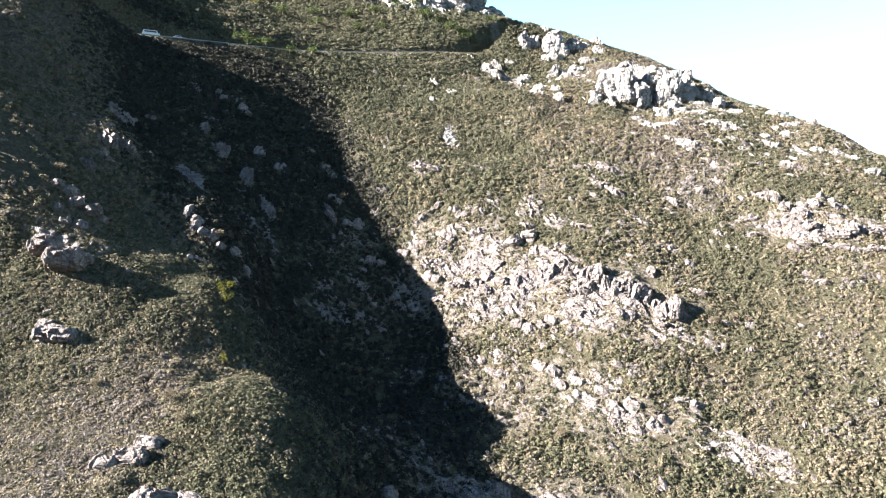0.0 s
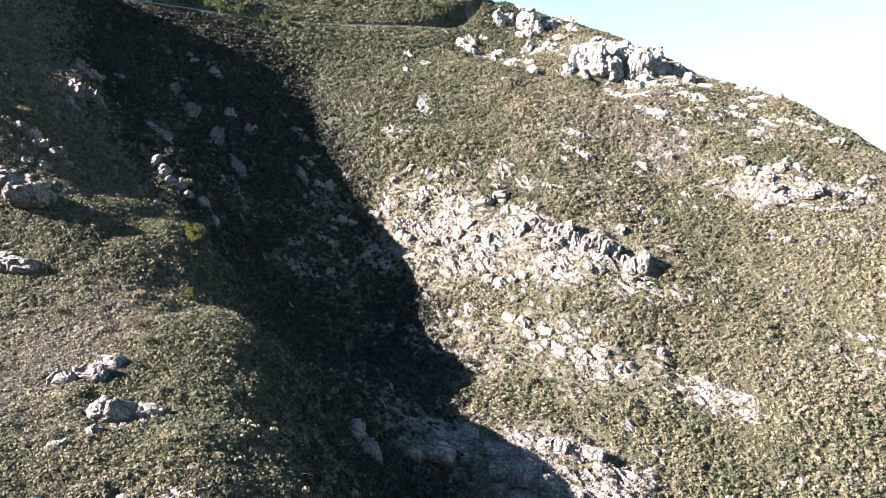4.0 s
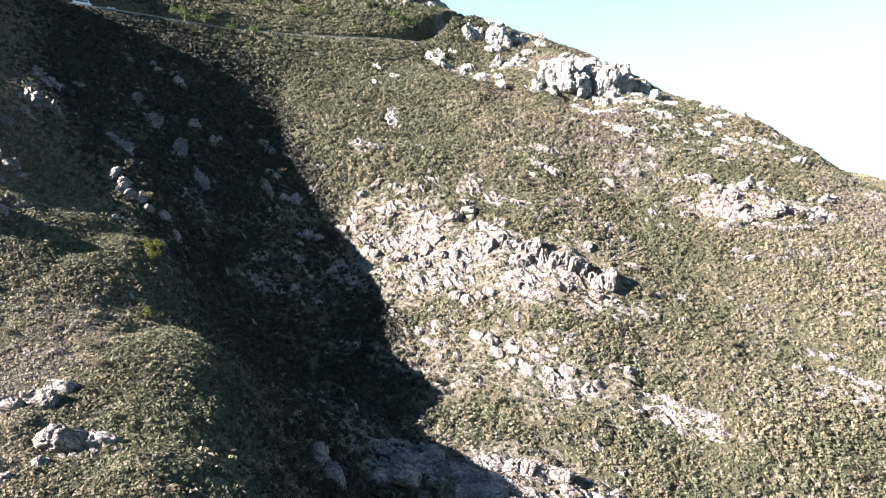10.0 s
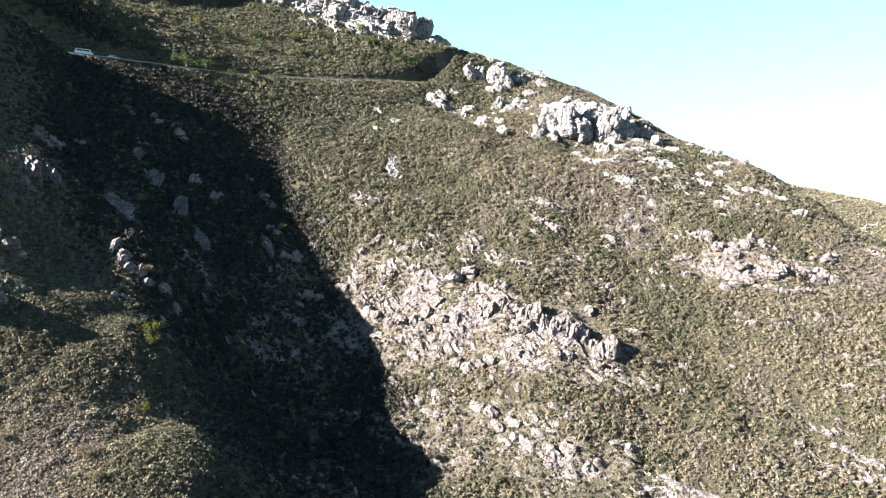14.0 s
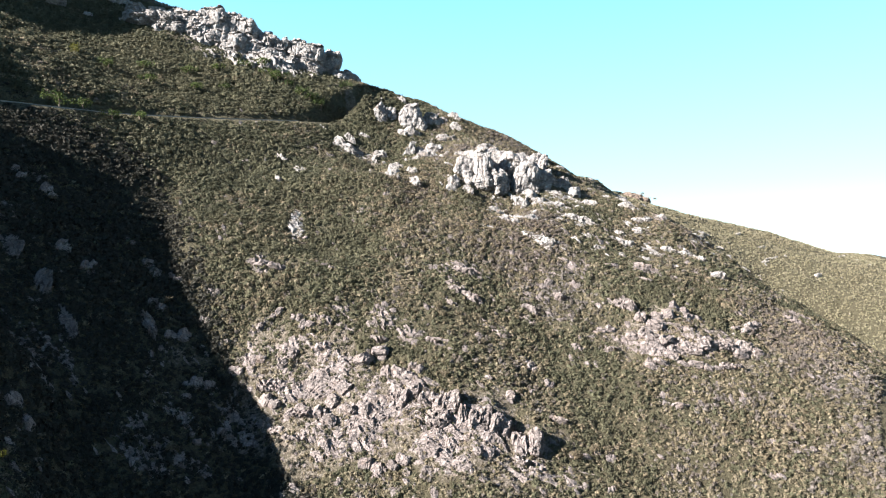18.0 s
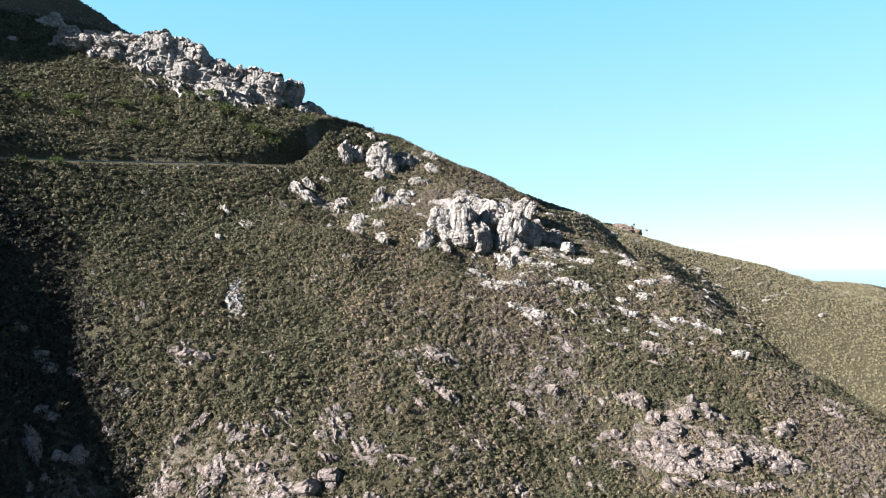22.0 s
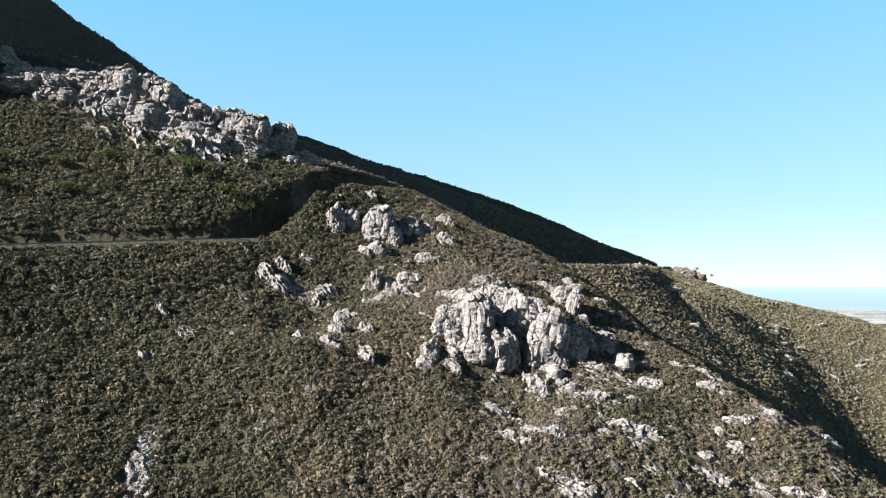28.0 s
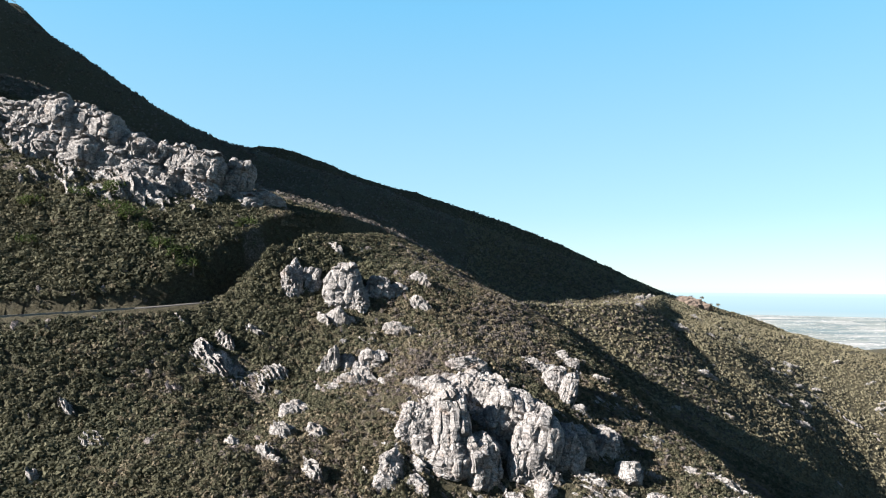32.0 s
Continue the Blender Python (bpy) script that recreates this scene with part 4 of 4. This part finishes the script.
SHORT += [(x, y, rng.uniform(3.2, 5.0), rng.uniform(1.6, 2.6), rng.gauss(-38, 8), 0.74) for x, y in GULLY_ROCKS]
for k, (cx, cy, a, b, turn, share) in enumerate(SHORT):
    ledge("short broken ledge of pale rock among low scrub", cx, cy, a, b, turn, share + 0.1, 1.15 if k < 135 else 1.6, 900 + 3 * k, 0.55)

far_rng = random.Random(12)
FAR_SPOTS = FAR_SPOTS + tuple((far_rng.uniform(120, 330), far_rng.uniform(410, 590)) for _ in range(34))
for k, (cx, cy) in enumerate(FAR_SPOTS):
    ledge("thin pale ledge on the far heath slope", cx, cy, far_rng.uniform(3.5, 8), far_rng.uniform(1.0, 1.6), far_rng.gauss(22, 8), 0.8, 1.3, 1500 + 3 * k, 0.9)

# boulders one could count, strewn over the slope
rng = random.Random(7)
count = 0
while count < 60:
    if rng.random() < 0.85:
        cx, cy, a, b, turn, share = rng.choice(PATCHES[:22])
        u, v = rng.gauss(0, 0.6) * a, rng.gauss(0, 0.75) * b
        c, s = math.cos(radians(turn)), math.sin(radians(turn))
        x, y = cx + u * c - v * s, cy + u * s + v * c
    else:
        x, y = rng.uniform(-110, 150), rng.uniform(70, 330)
    if near_road(np.array([x]), np.array([y]))[0][0] < 7:
        continue
    w = rng.uniform(0.9, 2.4)
    ob = new("boulder", rng.choice(FACE_MIDDLE if y < 236 else MIDDLE))
    tagged(ob, "pale angular boulder half sunk in the slope", "boulder", "boulders strewn over the slope")
    ob.matrix_basis = stone_matrix(x, y, w * rng.uniform(1.0, 1.7), w * 0.8, w * rng.uniform(0.5, 1.0), rng.gauss(18, 10), rng.gauss(0, 20), -0.1)
    count += 1


def scatter(name, templates, places, sizes, rng, material, tilt=0.25, squash=(0.7, 1.1), label="", category="", strike=None, stretch=1.0):
    """One mesh out of many small copies, for what nobody could count."""
    pick = rng.integers(len(templates), size=len(places))
    px0, py0 = places[:, 0], places[:, 1]
    sx = np.clip((landform(px0 + 2, py0) - landform(px0 - 2, py0)) / 4, -1.2, 1.2)
    sy = np.clip((landform(px0, py0 + 2) - landform(px0, py0 - 2)) / 4, -1.2, 1.2)
    vs, fs, base = [], [], 0
    for k, (v, f) in enumerate(templates):
        m = np.nonzero(pick == k)[0]
        if not len(m):
            continue
        a = rng.uniform(0, 2 * np.pi, len(m)) if strike is None else rng.normal(strike, 0.3, len(m))
        c, s = np.cos(a)[:, None], np.sin(a)[:, None]
        w = sizes[m][:, None]
        flat = rng.uniform(*squash, len(m))[:, None]
        px, py, pz = v[:, 0][None] * w * stretch, v[:, 1][None] * w * rng.uniform(0.75, 1.2, len(m))[:, None], v[:, 2][None] * w * flat
        lx, ly = rng.normal(0 if strike is None else -0.35, tilt, len(m))[:, None], rng.normal(0, tilt, len(m))[:, None]
        qx, qy = px * c - py * s, px * s + py * c
        out = np.stack([qx + places[m][:, 0:1], qy + places[m][:, 1:2], pz + (lx + sx[m][:, None] * 0.9) * qx + (ly + sy[m][:, None] * 0.9) * qy + places[m][:, 2:3]], -1)
        vs.append(out.reshape(-1, 3))
        fs.append((f[None] + (np.arange(len(m)) * len(v))[:, None, None]).reshape(-1, 3) + base)
        base += len(m) * len(v)
    return tagged(new(name, mesh_from(name, np.concatenate(vs), np.concatenate(fs), material, material not in (ROCK, FACE_ROCK))), label, category, kind="stuff")


npr = np.random.default_rng(11)


def strew(n, box, keep):
    x, y = npr.uniform(box[0], box[1], n), npr.uniform(box[2], box[3], n)
    ok = npr.random(n) < keep(x, y)
    x, y = x[ok], y[ok]
    d, level = near_road(x, y)
    ok = d > np.where(y > 350, 2.3, np.where(height(x, y) < level + 0.2, 5.2, 4.3))     # the verge below the road is kept low
    return x[ok], y[ok]


def in_view(x, y):
    """The stretch of the slope that is open to the valley."""
    right = np.where(y < 190, 0.56 * y + 12, 0.78 * (y - 60) + 18)
    return (x > -0.92 * y - 8) & (x < right)


x, y = strew(22000, (-150, 160, 50, 375), lambda x, y: in_view(x, y) * (stoniness(x, y) * 0.5 + 0.015))
size = 0.14 + npr.random(len(x)) ** 3 * 0.8
scatter("stones", SMALL, np.stack([x, y, height(x, y) + size * 0.12], -1), size, npr, FACE_ROCK, 0.3, (0.45, 0.9), "pale broken stones lying between the shrubs", "stones", -0.35, 1.5)
x, y = strew(7000, (110, 360, 400, 660), lambda x, y: stoniness(x, y) * 0.7 + 0.012)
size = 0.3 + npr.random(len(x)) ** 2 * 1.0
scatter("far_stones", SMALL[:3], np.stack([x, y, height(x, y) + 0.3], -1), size, npr, ROCK, 0.3, (0.4, 0.8), "pale stones on the far slope", "stones", -0.5, 1.2)


x, y = strew(60000, (-75, 150, 120, 330), lambda x, y: in_view(x, y) * np.clip(fbm(x / 16, y / 10, 3, 91) * 0.3 - 0.02, 0.002, 0.06))
size = 0.3 + npr.random(len(x)) ** 2 * 0.9
scatter("ledge_stones", SMALL, np.stack([x, y, height(x, y) + size * 0.2], -1), size, npr, FACE_ROCK, 0.2, (0.4, 0.8), "short pale bars of rock showing through the scrub", "stones", -0.2, 1.2)


# ---- scrub ----
def bush_shape(seed, tufts, tall=0.8, leaf=0.27):
    """A rounded bush: a dark core, and tufts of leaves all over its few lobes."""
    r = np.random.default_rng(seed)
    a = np.arange(5) * np.pi * 0.4 + r.uniform(0, 1)
    low = np.stack([np.cos(a) * 0.72, np.sin(a) * 0.72, np.full(5, -0.25)], 1) * r.uniform(0.8, 1.1, 5)[:, None]
    vs, fs = [low, np.array([[r.normal(0, 0.1), r.normal(0, 0.1), 0.52 * tall]])], [[k, (k + 1) % 5, 5] for k in range(5)]
    t = r.uniform(0, 2 * np.pi, 4)
    lobes = np.stack([np.cos(t) * 0.42, np.sin(t) * 0.42, r.uniform(0.0, 0.4, 4) * tall], 1)
    for k in range(tufts):
        z, t = r.uniform(-0.1, 1.0), r.uniform(0, 2 * np.pi)
        d = np.array([np.cos(t) * np.sqrt(1 - z * z), np.sin(t) * np.sqrt(1 - z * z), z])
        p = lobes[k % 4] + d * [0.5, 0.5, 0.5 * tall] * r.uniform(0.85, 1.15)
        n = d + r.normal(0, 0.24, 3)
        u = np.cross(n, r.normal(size=3))
        u /= np.linalg.norm(u)
        w = np.cross(n / np.linalg.norm(n), u)
        q = np.array([0.0, 2.1, 4.2]) + r.uniform(-0.35, 0.35, 3)
        vs.append(p + leaf * r.uniform(0.75, 1.25, (3, 1)) * (np.cos(q)[:, None] * u + np.sin(q)[:, None] * w))
        fs.append([6 + 3 * k, 7 + 3 * k, 8 + 3 * k])
    return np.concatenate(vs), np.array(fs)


BUSHES = [bush_shape(60 + s, 20, 0.85, 0.30) for s in range(12)]
NEAR_SHRUBS = [bush_shape(80 + s, 13, 0.8, 0.35) for s in range(12)]
FAR_SHRUBS = [bush_shape(100 + s, 4, 0.8, 0.55) for s in range(8)]


def bushes(name, templates, x, y, size, material, label):
    """One mesh of many bushes that stand out from the slope, each with a tone of its own."""
    z = height(x, y) + 0.12 * size
    sx, sy = (landform(x + 2, y) - landform(x - 2, y)) / 4, (landform(x, y + 2) - landform(x, y - 2)) / 4
    n = np.stack([-sx, -sy, np.ones_like(sx)], -1)
    n /= np.linalg.norm(n, axis=1)[:, None]
    up = n * 0.6 + [0, 0, 0.4] + npr.normal(0, 0.12, n.shape)
    up /= np.linalg.norm(up, axis=1)[:, None]
    a = npr.uniform(0, 2 * np.pi, len(x))
    side = np.cross(up, np.stack([np.cos(a), np.sin(a), np.zeros_like(a)], -1))
    side /= np.linalg.norm(side, axis=1)[:, None]
    away = np.cross(up, side)
    wide, tall = size * npr.uniform(0.8, 1.25, len(x)), size * npr.uniform(0.75, 1.15, len(x))
    tone = npr.random(len(x))
    pick = npr.integers(len(templates), size=len(x))
    vs, fs, own, base = [], [], [], 0
    for k, (v, f) in enumerate(templates):
        m = np.nonzero(pick == k)[0]
        if not len(m):
            continue
        foot = np.stack([x[m], y[m], z[m]], -1)
        out = foot[:, None] + v[None, :, :1] * (side[m] * wide[m][:, None])[:, None] + v[None, :, 1:2] * (away[m] * size[m][:, None])[:, None] + v[None, :, 2:] * (up[m] * tall[m][:, None])[:, None]
        vs.append(out.reshape(-1, 3))
        fs.append((f[None] + (np.arange(len(m)) * len(v))[:, None, None]).reshape(-1, 3) + base)
        own.append(np.repeat(tone[m], len(v)))
        base += len(m) * len(v)
    if not vs:
        return
    me = mesh_from(name, np.concatenate(vs), np.concatenate(fs), material)
    me.attributes.new("tone", "FLOAT", "POINT").data.foreach_set("value", np.concatenate(own).astype(np.float32))
    tagged(new(name, me), label, "scrub", kind="stuff")


def cover(x, y):
    bare = stoniness(x, y)
    for cx, cy, a, b, turn, share in SHORT:
        bare = np.maximum(bare, 0.8 * np.exp(-((x - cx) / a) ** 2 - ((y - cy) / b / 1.3) ** 2))
    return np.clip(1.0 - 0.55 * bare + fbm(x / 7, y / 7, 3, 51) * 0.4, 0.2, 1)


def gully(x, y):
    """1 along the bottom and sides of the gully, and up its flank, where shade is put into the scrub's colour."""
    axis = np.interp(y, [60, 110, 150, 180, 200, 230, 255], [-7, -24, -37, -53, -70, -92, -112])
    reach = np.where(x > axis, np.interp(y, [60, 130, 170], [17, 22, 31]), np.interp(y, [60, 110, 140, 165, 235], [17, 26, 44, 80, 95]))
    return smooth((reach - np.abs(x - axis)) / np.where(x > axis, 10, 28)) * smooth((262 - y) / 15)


x, y = strew(225000, (-178, 205, 48, 372), lambda x, y: in_view(x, y) * cover(x, y) * np.where((x < -20 - (y - 60) * 0.35) & (y < 145), 0.25, 1.0))
size = (0.58 + 0.50 * npr.random(len(x)) ** 1.6) * (1 + 0.5 * fbm(x / 15, y / 15, 2, 5)) * (1 - 0.35 * stoniness(x, y))
upper = smooth((y - 245) / 30) * smooth((-15 - x) / 40)
lush = smooth((25 - x) / 50) * smooth((y - 190) / 40)     # taller, darker bushes under the road and the cliff
size = size * (1 + 0.35 * upper + 0.55 * lush * npr.random(len(x)) ** 2)
near = np.zeros(len(x), bool)
nx, ny = strew(80000, (-110, -15, 48, 145), lambda x, y: in_view(x, y) * cover(x, y) * (x < -20 - (y - 60) * 0.35))
x, y, size, near = np.concatenate([x, nx]), np.concatenate([y, ny]), np.concatenate([size, npr.uniform(0.38, 0.66, len(nx))]), np.concatenate([near, np.ones(len(nx), bool)])
upper = smooth((y - 245) / 30) * smooth((-15 - x) / 40)
lush = smooth((25 - x) / 50) * smooth((y - 190) / 40)
kind = fbm(x / 22, y / 22, 3, 77) + npr.normal(0, 0.28, len(x)) + 0.15 * upper + 0.55 * lush + 0.5 * lush * fbm(x / 11, y / 8, 3, 19) + 0.05 * (y < 145)
# these bushes take the dark tone: gully thicket, and painted shade up the flank
thicket_shade = npr.random(len(x)) < gully(x, y) * 0.92
size = size * np.where(thicket_shade, 1.2, 1.0) * np.clip(near_road(x, y)[0] / 9, 0.5, 1)
for name, m, mat, label in (("olive_scrub", ~thicket_shade & (kind < 0.12) & (kind > -0.3), OLIVE, "dense knee-high olive-green mountain scrub"), ("grey_scrub", ~thicket_shade & (kind <= -0.3), GREY, "grey-brown half-dry mountain scrub"),
                            ("green_scrub", ~thicket_shade & (kind >= 0.12), FRESH, "fresh green low bushes in the scrub"), ("gully_shade_thicket", thicket_shade, SHADE_THICKET, "dense green thicket in the gully and scrub up its flank, darkened to deepen the shade")):
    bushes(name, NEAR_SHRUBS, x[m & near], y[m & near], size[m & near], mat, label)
    bushes(name, NEAR_SHRUBS if mat is SHADE_THICKET else BUSHES, x[m & ~near], y[m & ~near], size[m & ~near], mat, label)
x, y = strew(80000, (40, 480, 372, 770), lambda x, y: np.clip(0.95 - stoniness(x, y), 0.05, 1))
bushes("far_scrub", FAR_SHRUBS, x, y, npr.uniform(0.6, 1.2, len(x)), PALE_OLIVE, "olive scrub on the far slope")
x, y = strew(26000, (-420, 140, 372, 775), lambda x, y: np.full(x.shape, 0.9))
bushes("ridge_scrub", FAR_SHRUBS, x, y, npr.uniform(0.7, 1.3, len(x)), GREY, "dark scrub on the shaded far mountainside")


# ---- larger bushes and trees ----
def leaf_cloud(seed, n, leaf):
    """A crown of many small leaf clusters with gaps and an uneven outline."""
    r = np.random.default_rng(seed)
    lobes = r.normal(0, 0.42, (7, 3)) * [1, 1, 0.7]
    vs, fs = [], []
    for k in range(n):
        d = r.normal(size=3)
        d /= np.linalg.norm(d)
        p = lobes[r.integers(7)] + d * r.uniform(0.25, 0.52)
        s, t = np.cross(d, r.normal(size=3)), r.normal(size=3)
        s /= np.linalg.norm(s)
        t = d * 0.4 + t * 0.5
        vs.append(np.array([p - s * leaf, p + s * leaf, p + t * leaf * 2.4]))
        fs.append([3 * k, 3 * k + 1, 3 * k + 2])
    v = np.concatenate(vs)
    return v, np.array(fs)


def limb(a, b, ra, rb, sides=7):
    a, b = np.array(a, float), np.array(b, float)
    d = b - a
    u = np.cross(d, [0.3, 1, 0.2])
    u /= np.linalg.norm(u)
    w = np.cross(d / np.linalg.norm(d), u)
    t = np.linspace(0, 2 * np.pi, sides, endpoint=False)
    circle = np.cos(t)[:, None] * u + np.sin(t)[:, None] * w
    v = np.concatenate([a + circle * ra, (a + b) / 2 + circle * (ra + rb) * 0.5 + u * 0.1 * ra, b + circle * rb])
    f = [(r * sides + i, r * sides + (i + 1) % sides, (r + 1) * sides + (i + 1) % sides, (r + 1) * sides + i) for r in range(2) for i in range(sides)]
    return v, np.array(f)


def tree(seed, crown_material, label):
    root = tagged(new("small_tree"), label, "tree")
    trunk = new("trunk", mesh_from("trunk", *limb((0, 0, -0.3), (0.05, 0, 1.0), 0.11, 0.07), BARK, True))
    trunk.parent = root
    r = random.Random(seed)
    for k in range(4):
        a = k * 1.6 + r.random()
        br = new("limb", mesh_from("limb", *limb((0.04, 0, 0.6 + 0.1 * k), (0.55 * math.cos(a), 0.55 * math.sin(a), 1.15 + 0.15 * k), 0.05, 0.02), BARK, True))
        br.parent = root
    v, f = leaf_cloud(seed, 420, 0.085)
    v = v + [0, 0, 1.25]
    crown = new("crown", mesh_from("crown", v, f, crown_material))
    crown.parent = root
    return root


green_tree = tree(3, TREE_LEAF, "bushy green tree below the cliff")
lime_tree = tree(4, LIME, "bright yellow-green bush among darker scrub")
olive_tree = tree(5, OLIVE, "tall olive-green shrub above the surrounding scrub")


def plant(kind, x, y, size, group, first):
    m = pose(x, y, ground_at(x, y), 0, 0, (x * 37 + y * 11) % 360) @ Matrix.Scale(size, 4)
    if first:
        kind.matrix_basis = m
        return
    ob = copy_thing(kind, m)
    ob.matrix_basis = m
    ob["group"] = group


spots = ((-66, 330, 3.2), (-62, 326, 2.6), (-58, 324, 3.0), (-53, 322, 2.4), (-47, 318, 2.6), (-43, 317, 2.8), (-38, 317, 2.4), (-72, 328, 2.4), (-118, 258, 3.2), (-112, 262, 2.6),
         (-103, 264, 2.4), (-96, 270, 2.2), (-30, 332, 2.2), (-84, 322, 2.3), (-76, 312, 2.2), (-94, 316, 2.4), (-104, 300, 2.5), (-88, 306, 2.3), (-110, 310, 2.5), (-120, 300, 2.6))
for k, (x, y, s) in enumerate(spots):
    plant(green_tree, x, y, s, "bushes below the cliff and along the road", k == 0)
for k, (x, y, s) in enumerate(((-68, 134, 1.5), (-66, 131, 1.2), (-133, 300, 2.4), (-70, 141, 1.1), (-60, 118, 1.0))):
    plant(lime_tree, x, y, s, "yellow-green bushes", k == 0)
rng = random.Random(23)
for k in range(46):
    while True:
        x, y = rng.uniform(-120, 110), rng.uniform(75, 320)
        if near_road(np.array([x]), np.array([y]))[0][0] > 6 and stoniness(np.array([x]), np.array([y]))[0] < 0.4:
            break
    plant(olive_tree, x, y, rng.uniform(0.9, 1.5), "taller shrubs in the scrub", k == 0)


# ---- earth mound beside the far bend ----
mound_v, mound_f = ball(5)
w = 1 + 0.35 * fbm(mound_v[:, 0] * 2, mound_v[:, 1] * 2 + mound_v[:, 2], 4, 5) + 0.12 * fbm(mound_v[:, 0] * 7, mound_v[:, 1] * 7 + mound_v[:, 2] * 5, 3, 8)
mound = tagged(new("earth_mound", mesh_from("earth_mound", mound_v * w[:, None] * [13, 9, 6.2], mound_f, RUST_SOIL)), "pinkish-brown earth mound with bushes beside the road's far bend", "mound")
mound.location = (188, 598, ground_at(188, 598) - 1.6)
for k, (x, y) in enumerate(((178, 594), (183, 600), (190, 602), (196, 598), (200, 594), (174, 592), (206, 596))):
    d = max(0.0, 1 - ((x - 188) / 13) ** 2 - ((y - 598) / 8) ** 2)
    ob = copy_thing(olive_tree, pose(x, y, ground_at(188, 598) - 1.8 + 5.8 * d ** 0.5, 0, 0, k * 50) @ Matrix.Scale(1.4, 4))
    ob.matrix_basis = pose(x, y, ground_at(188, 598) - 1.8 + 5.8 * d ** 0.5, 0, 0, k * 50) @ Matrix.Scale(1.4, 4)
    ob["group"] = "bushes on the earth mound"


# ---- vehicles on the road ----
def part(name, bm, material, parent, label=""):
    me = bpy.data.meshes.new(name)
    bm.to_mesh(me)
    bm.free()
    me.materials.append(material)
    ob = new(name, me)
    ob.parent = parent
    return tagged(ob, label)


def box(w, d, h, x=0, y=0, z=0, bevel=0.08, taper=0.0):
    bm = bmesh.new()
    bmesh.ops.create_cube(bm, size=1)
    for v in bm.verts:
        k = 1 - taper * (v.co.z + 0.5)
        v.co = Vector((v.co.x * w * k + x, v.co.y * d * (1 - 0.3 * taper * (v.co.z + 0.5)) + y, v.co.z * h + z))
    bmesh.ops.bevel(bm, geom=bm.edges[:], offset=bevel, segments=2, affect="EDGES")
    return bm


def wheel_bm(r, w, x, y, z):
    bm = bmesh.new()
    bmesh.ops.create_cone(bm, cap_ends=True, segments=18, radius1=r, radius2=r, depth=w, matrix=Matrix.Translation((x, y, z)) @ Matrix.Rotation(radians(90), 4, "X"))
    return bm


def vehicle(name, label, category, length, height_m, x, y, z, turn, roof):
    root = tagged(new(name), label, category)
    root.matrix_basis = pose(x, y, z, 0, 0, turn)
    part("body", box(length, 1.8, height_m * 0.55, 0, 0, 0.35 + height_m * 0.275), WHITE_PAINT, root)
    part("cabin", box(length * roof, 1.65, height_m * 0.42, -length * 0.04, 0, 0.35 + height_m * 0.74, 0.1, 0.12), WHITE_PAINT, root)
    for s in (-1, 1):
        part("side_window", box(length * roof * 0.8, 0.04, height_m * 0.24, -length * 0.04, s * 0.80, 0.35 + height_m * 0.74, 0.01), DARK_GLASS, root, "dark side window")
        for k in (-0.32, 0.32):
            tyre = part("wheel", wheel_bm(0.34, 0.24, k * length, s * 0.85, 0.34), RUBBER, root, "black tyre")
            part("rim", wheel_bm(0.19, 0.27, k * length, s * 0.85, 0.34), CONCRETE, tyre, "grey wheel rim")
        part("headlight", box(0.08, 0.3, 0.16, length / 2 + 0.01, s * 0.62, 0.35 + height_m * 0.32, 0.02), DARK_GLASS, root, "headlight")
        part("tail_light", box(0.06, 0.16, 0.3, -length / 2 - 0.01, s * 0.75, 0.35 + height_m * 0.35, 0.02), RUST_SOIL, root, "reddish tail light")
    part("windscreen", box(0.05, 1.4, height_m * 0.26, length * (roof / 2 - 0.04) - 0.05, 0, 0.35 + height_m * 0.73, 0.01), DARK_GLASS, root, "dark windscreen")
    return root


vehicle("van", "white delivery van on the shaded mountain road", "van", 6.0, 2.4, -146, 237, 70.82, 38, 0.88)
vehicle("car", "white car following the van on the road", "car", 4.3, 1.4, -138.6, 243.2, 71.02, 40, 0.55)
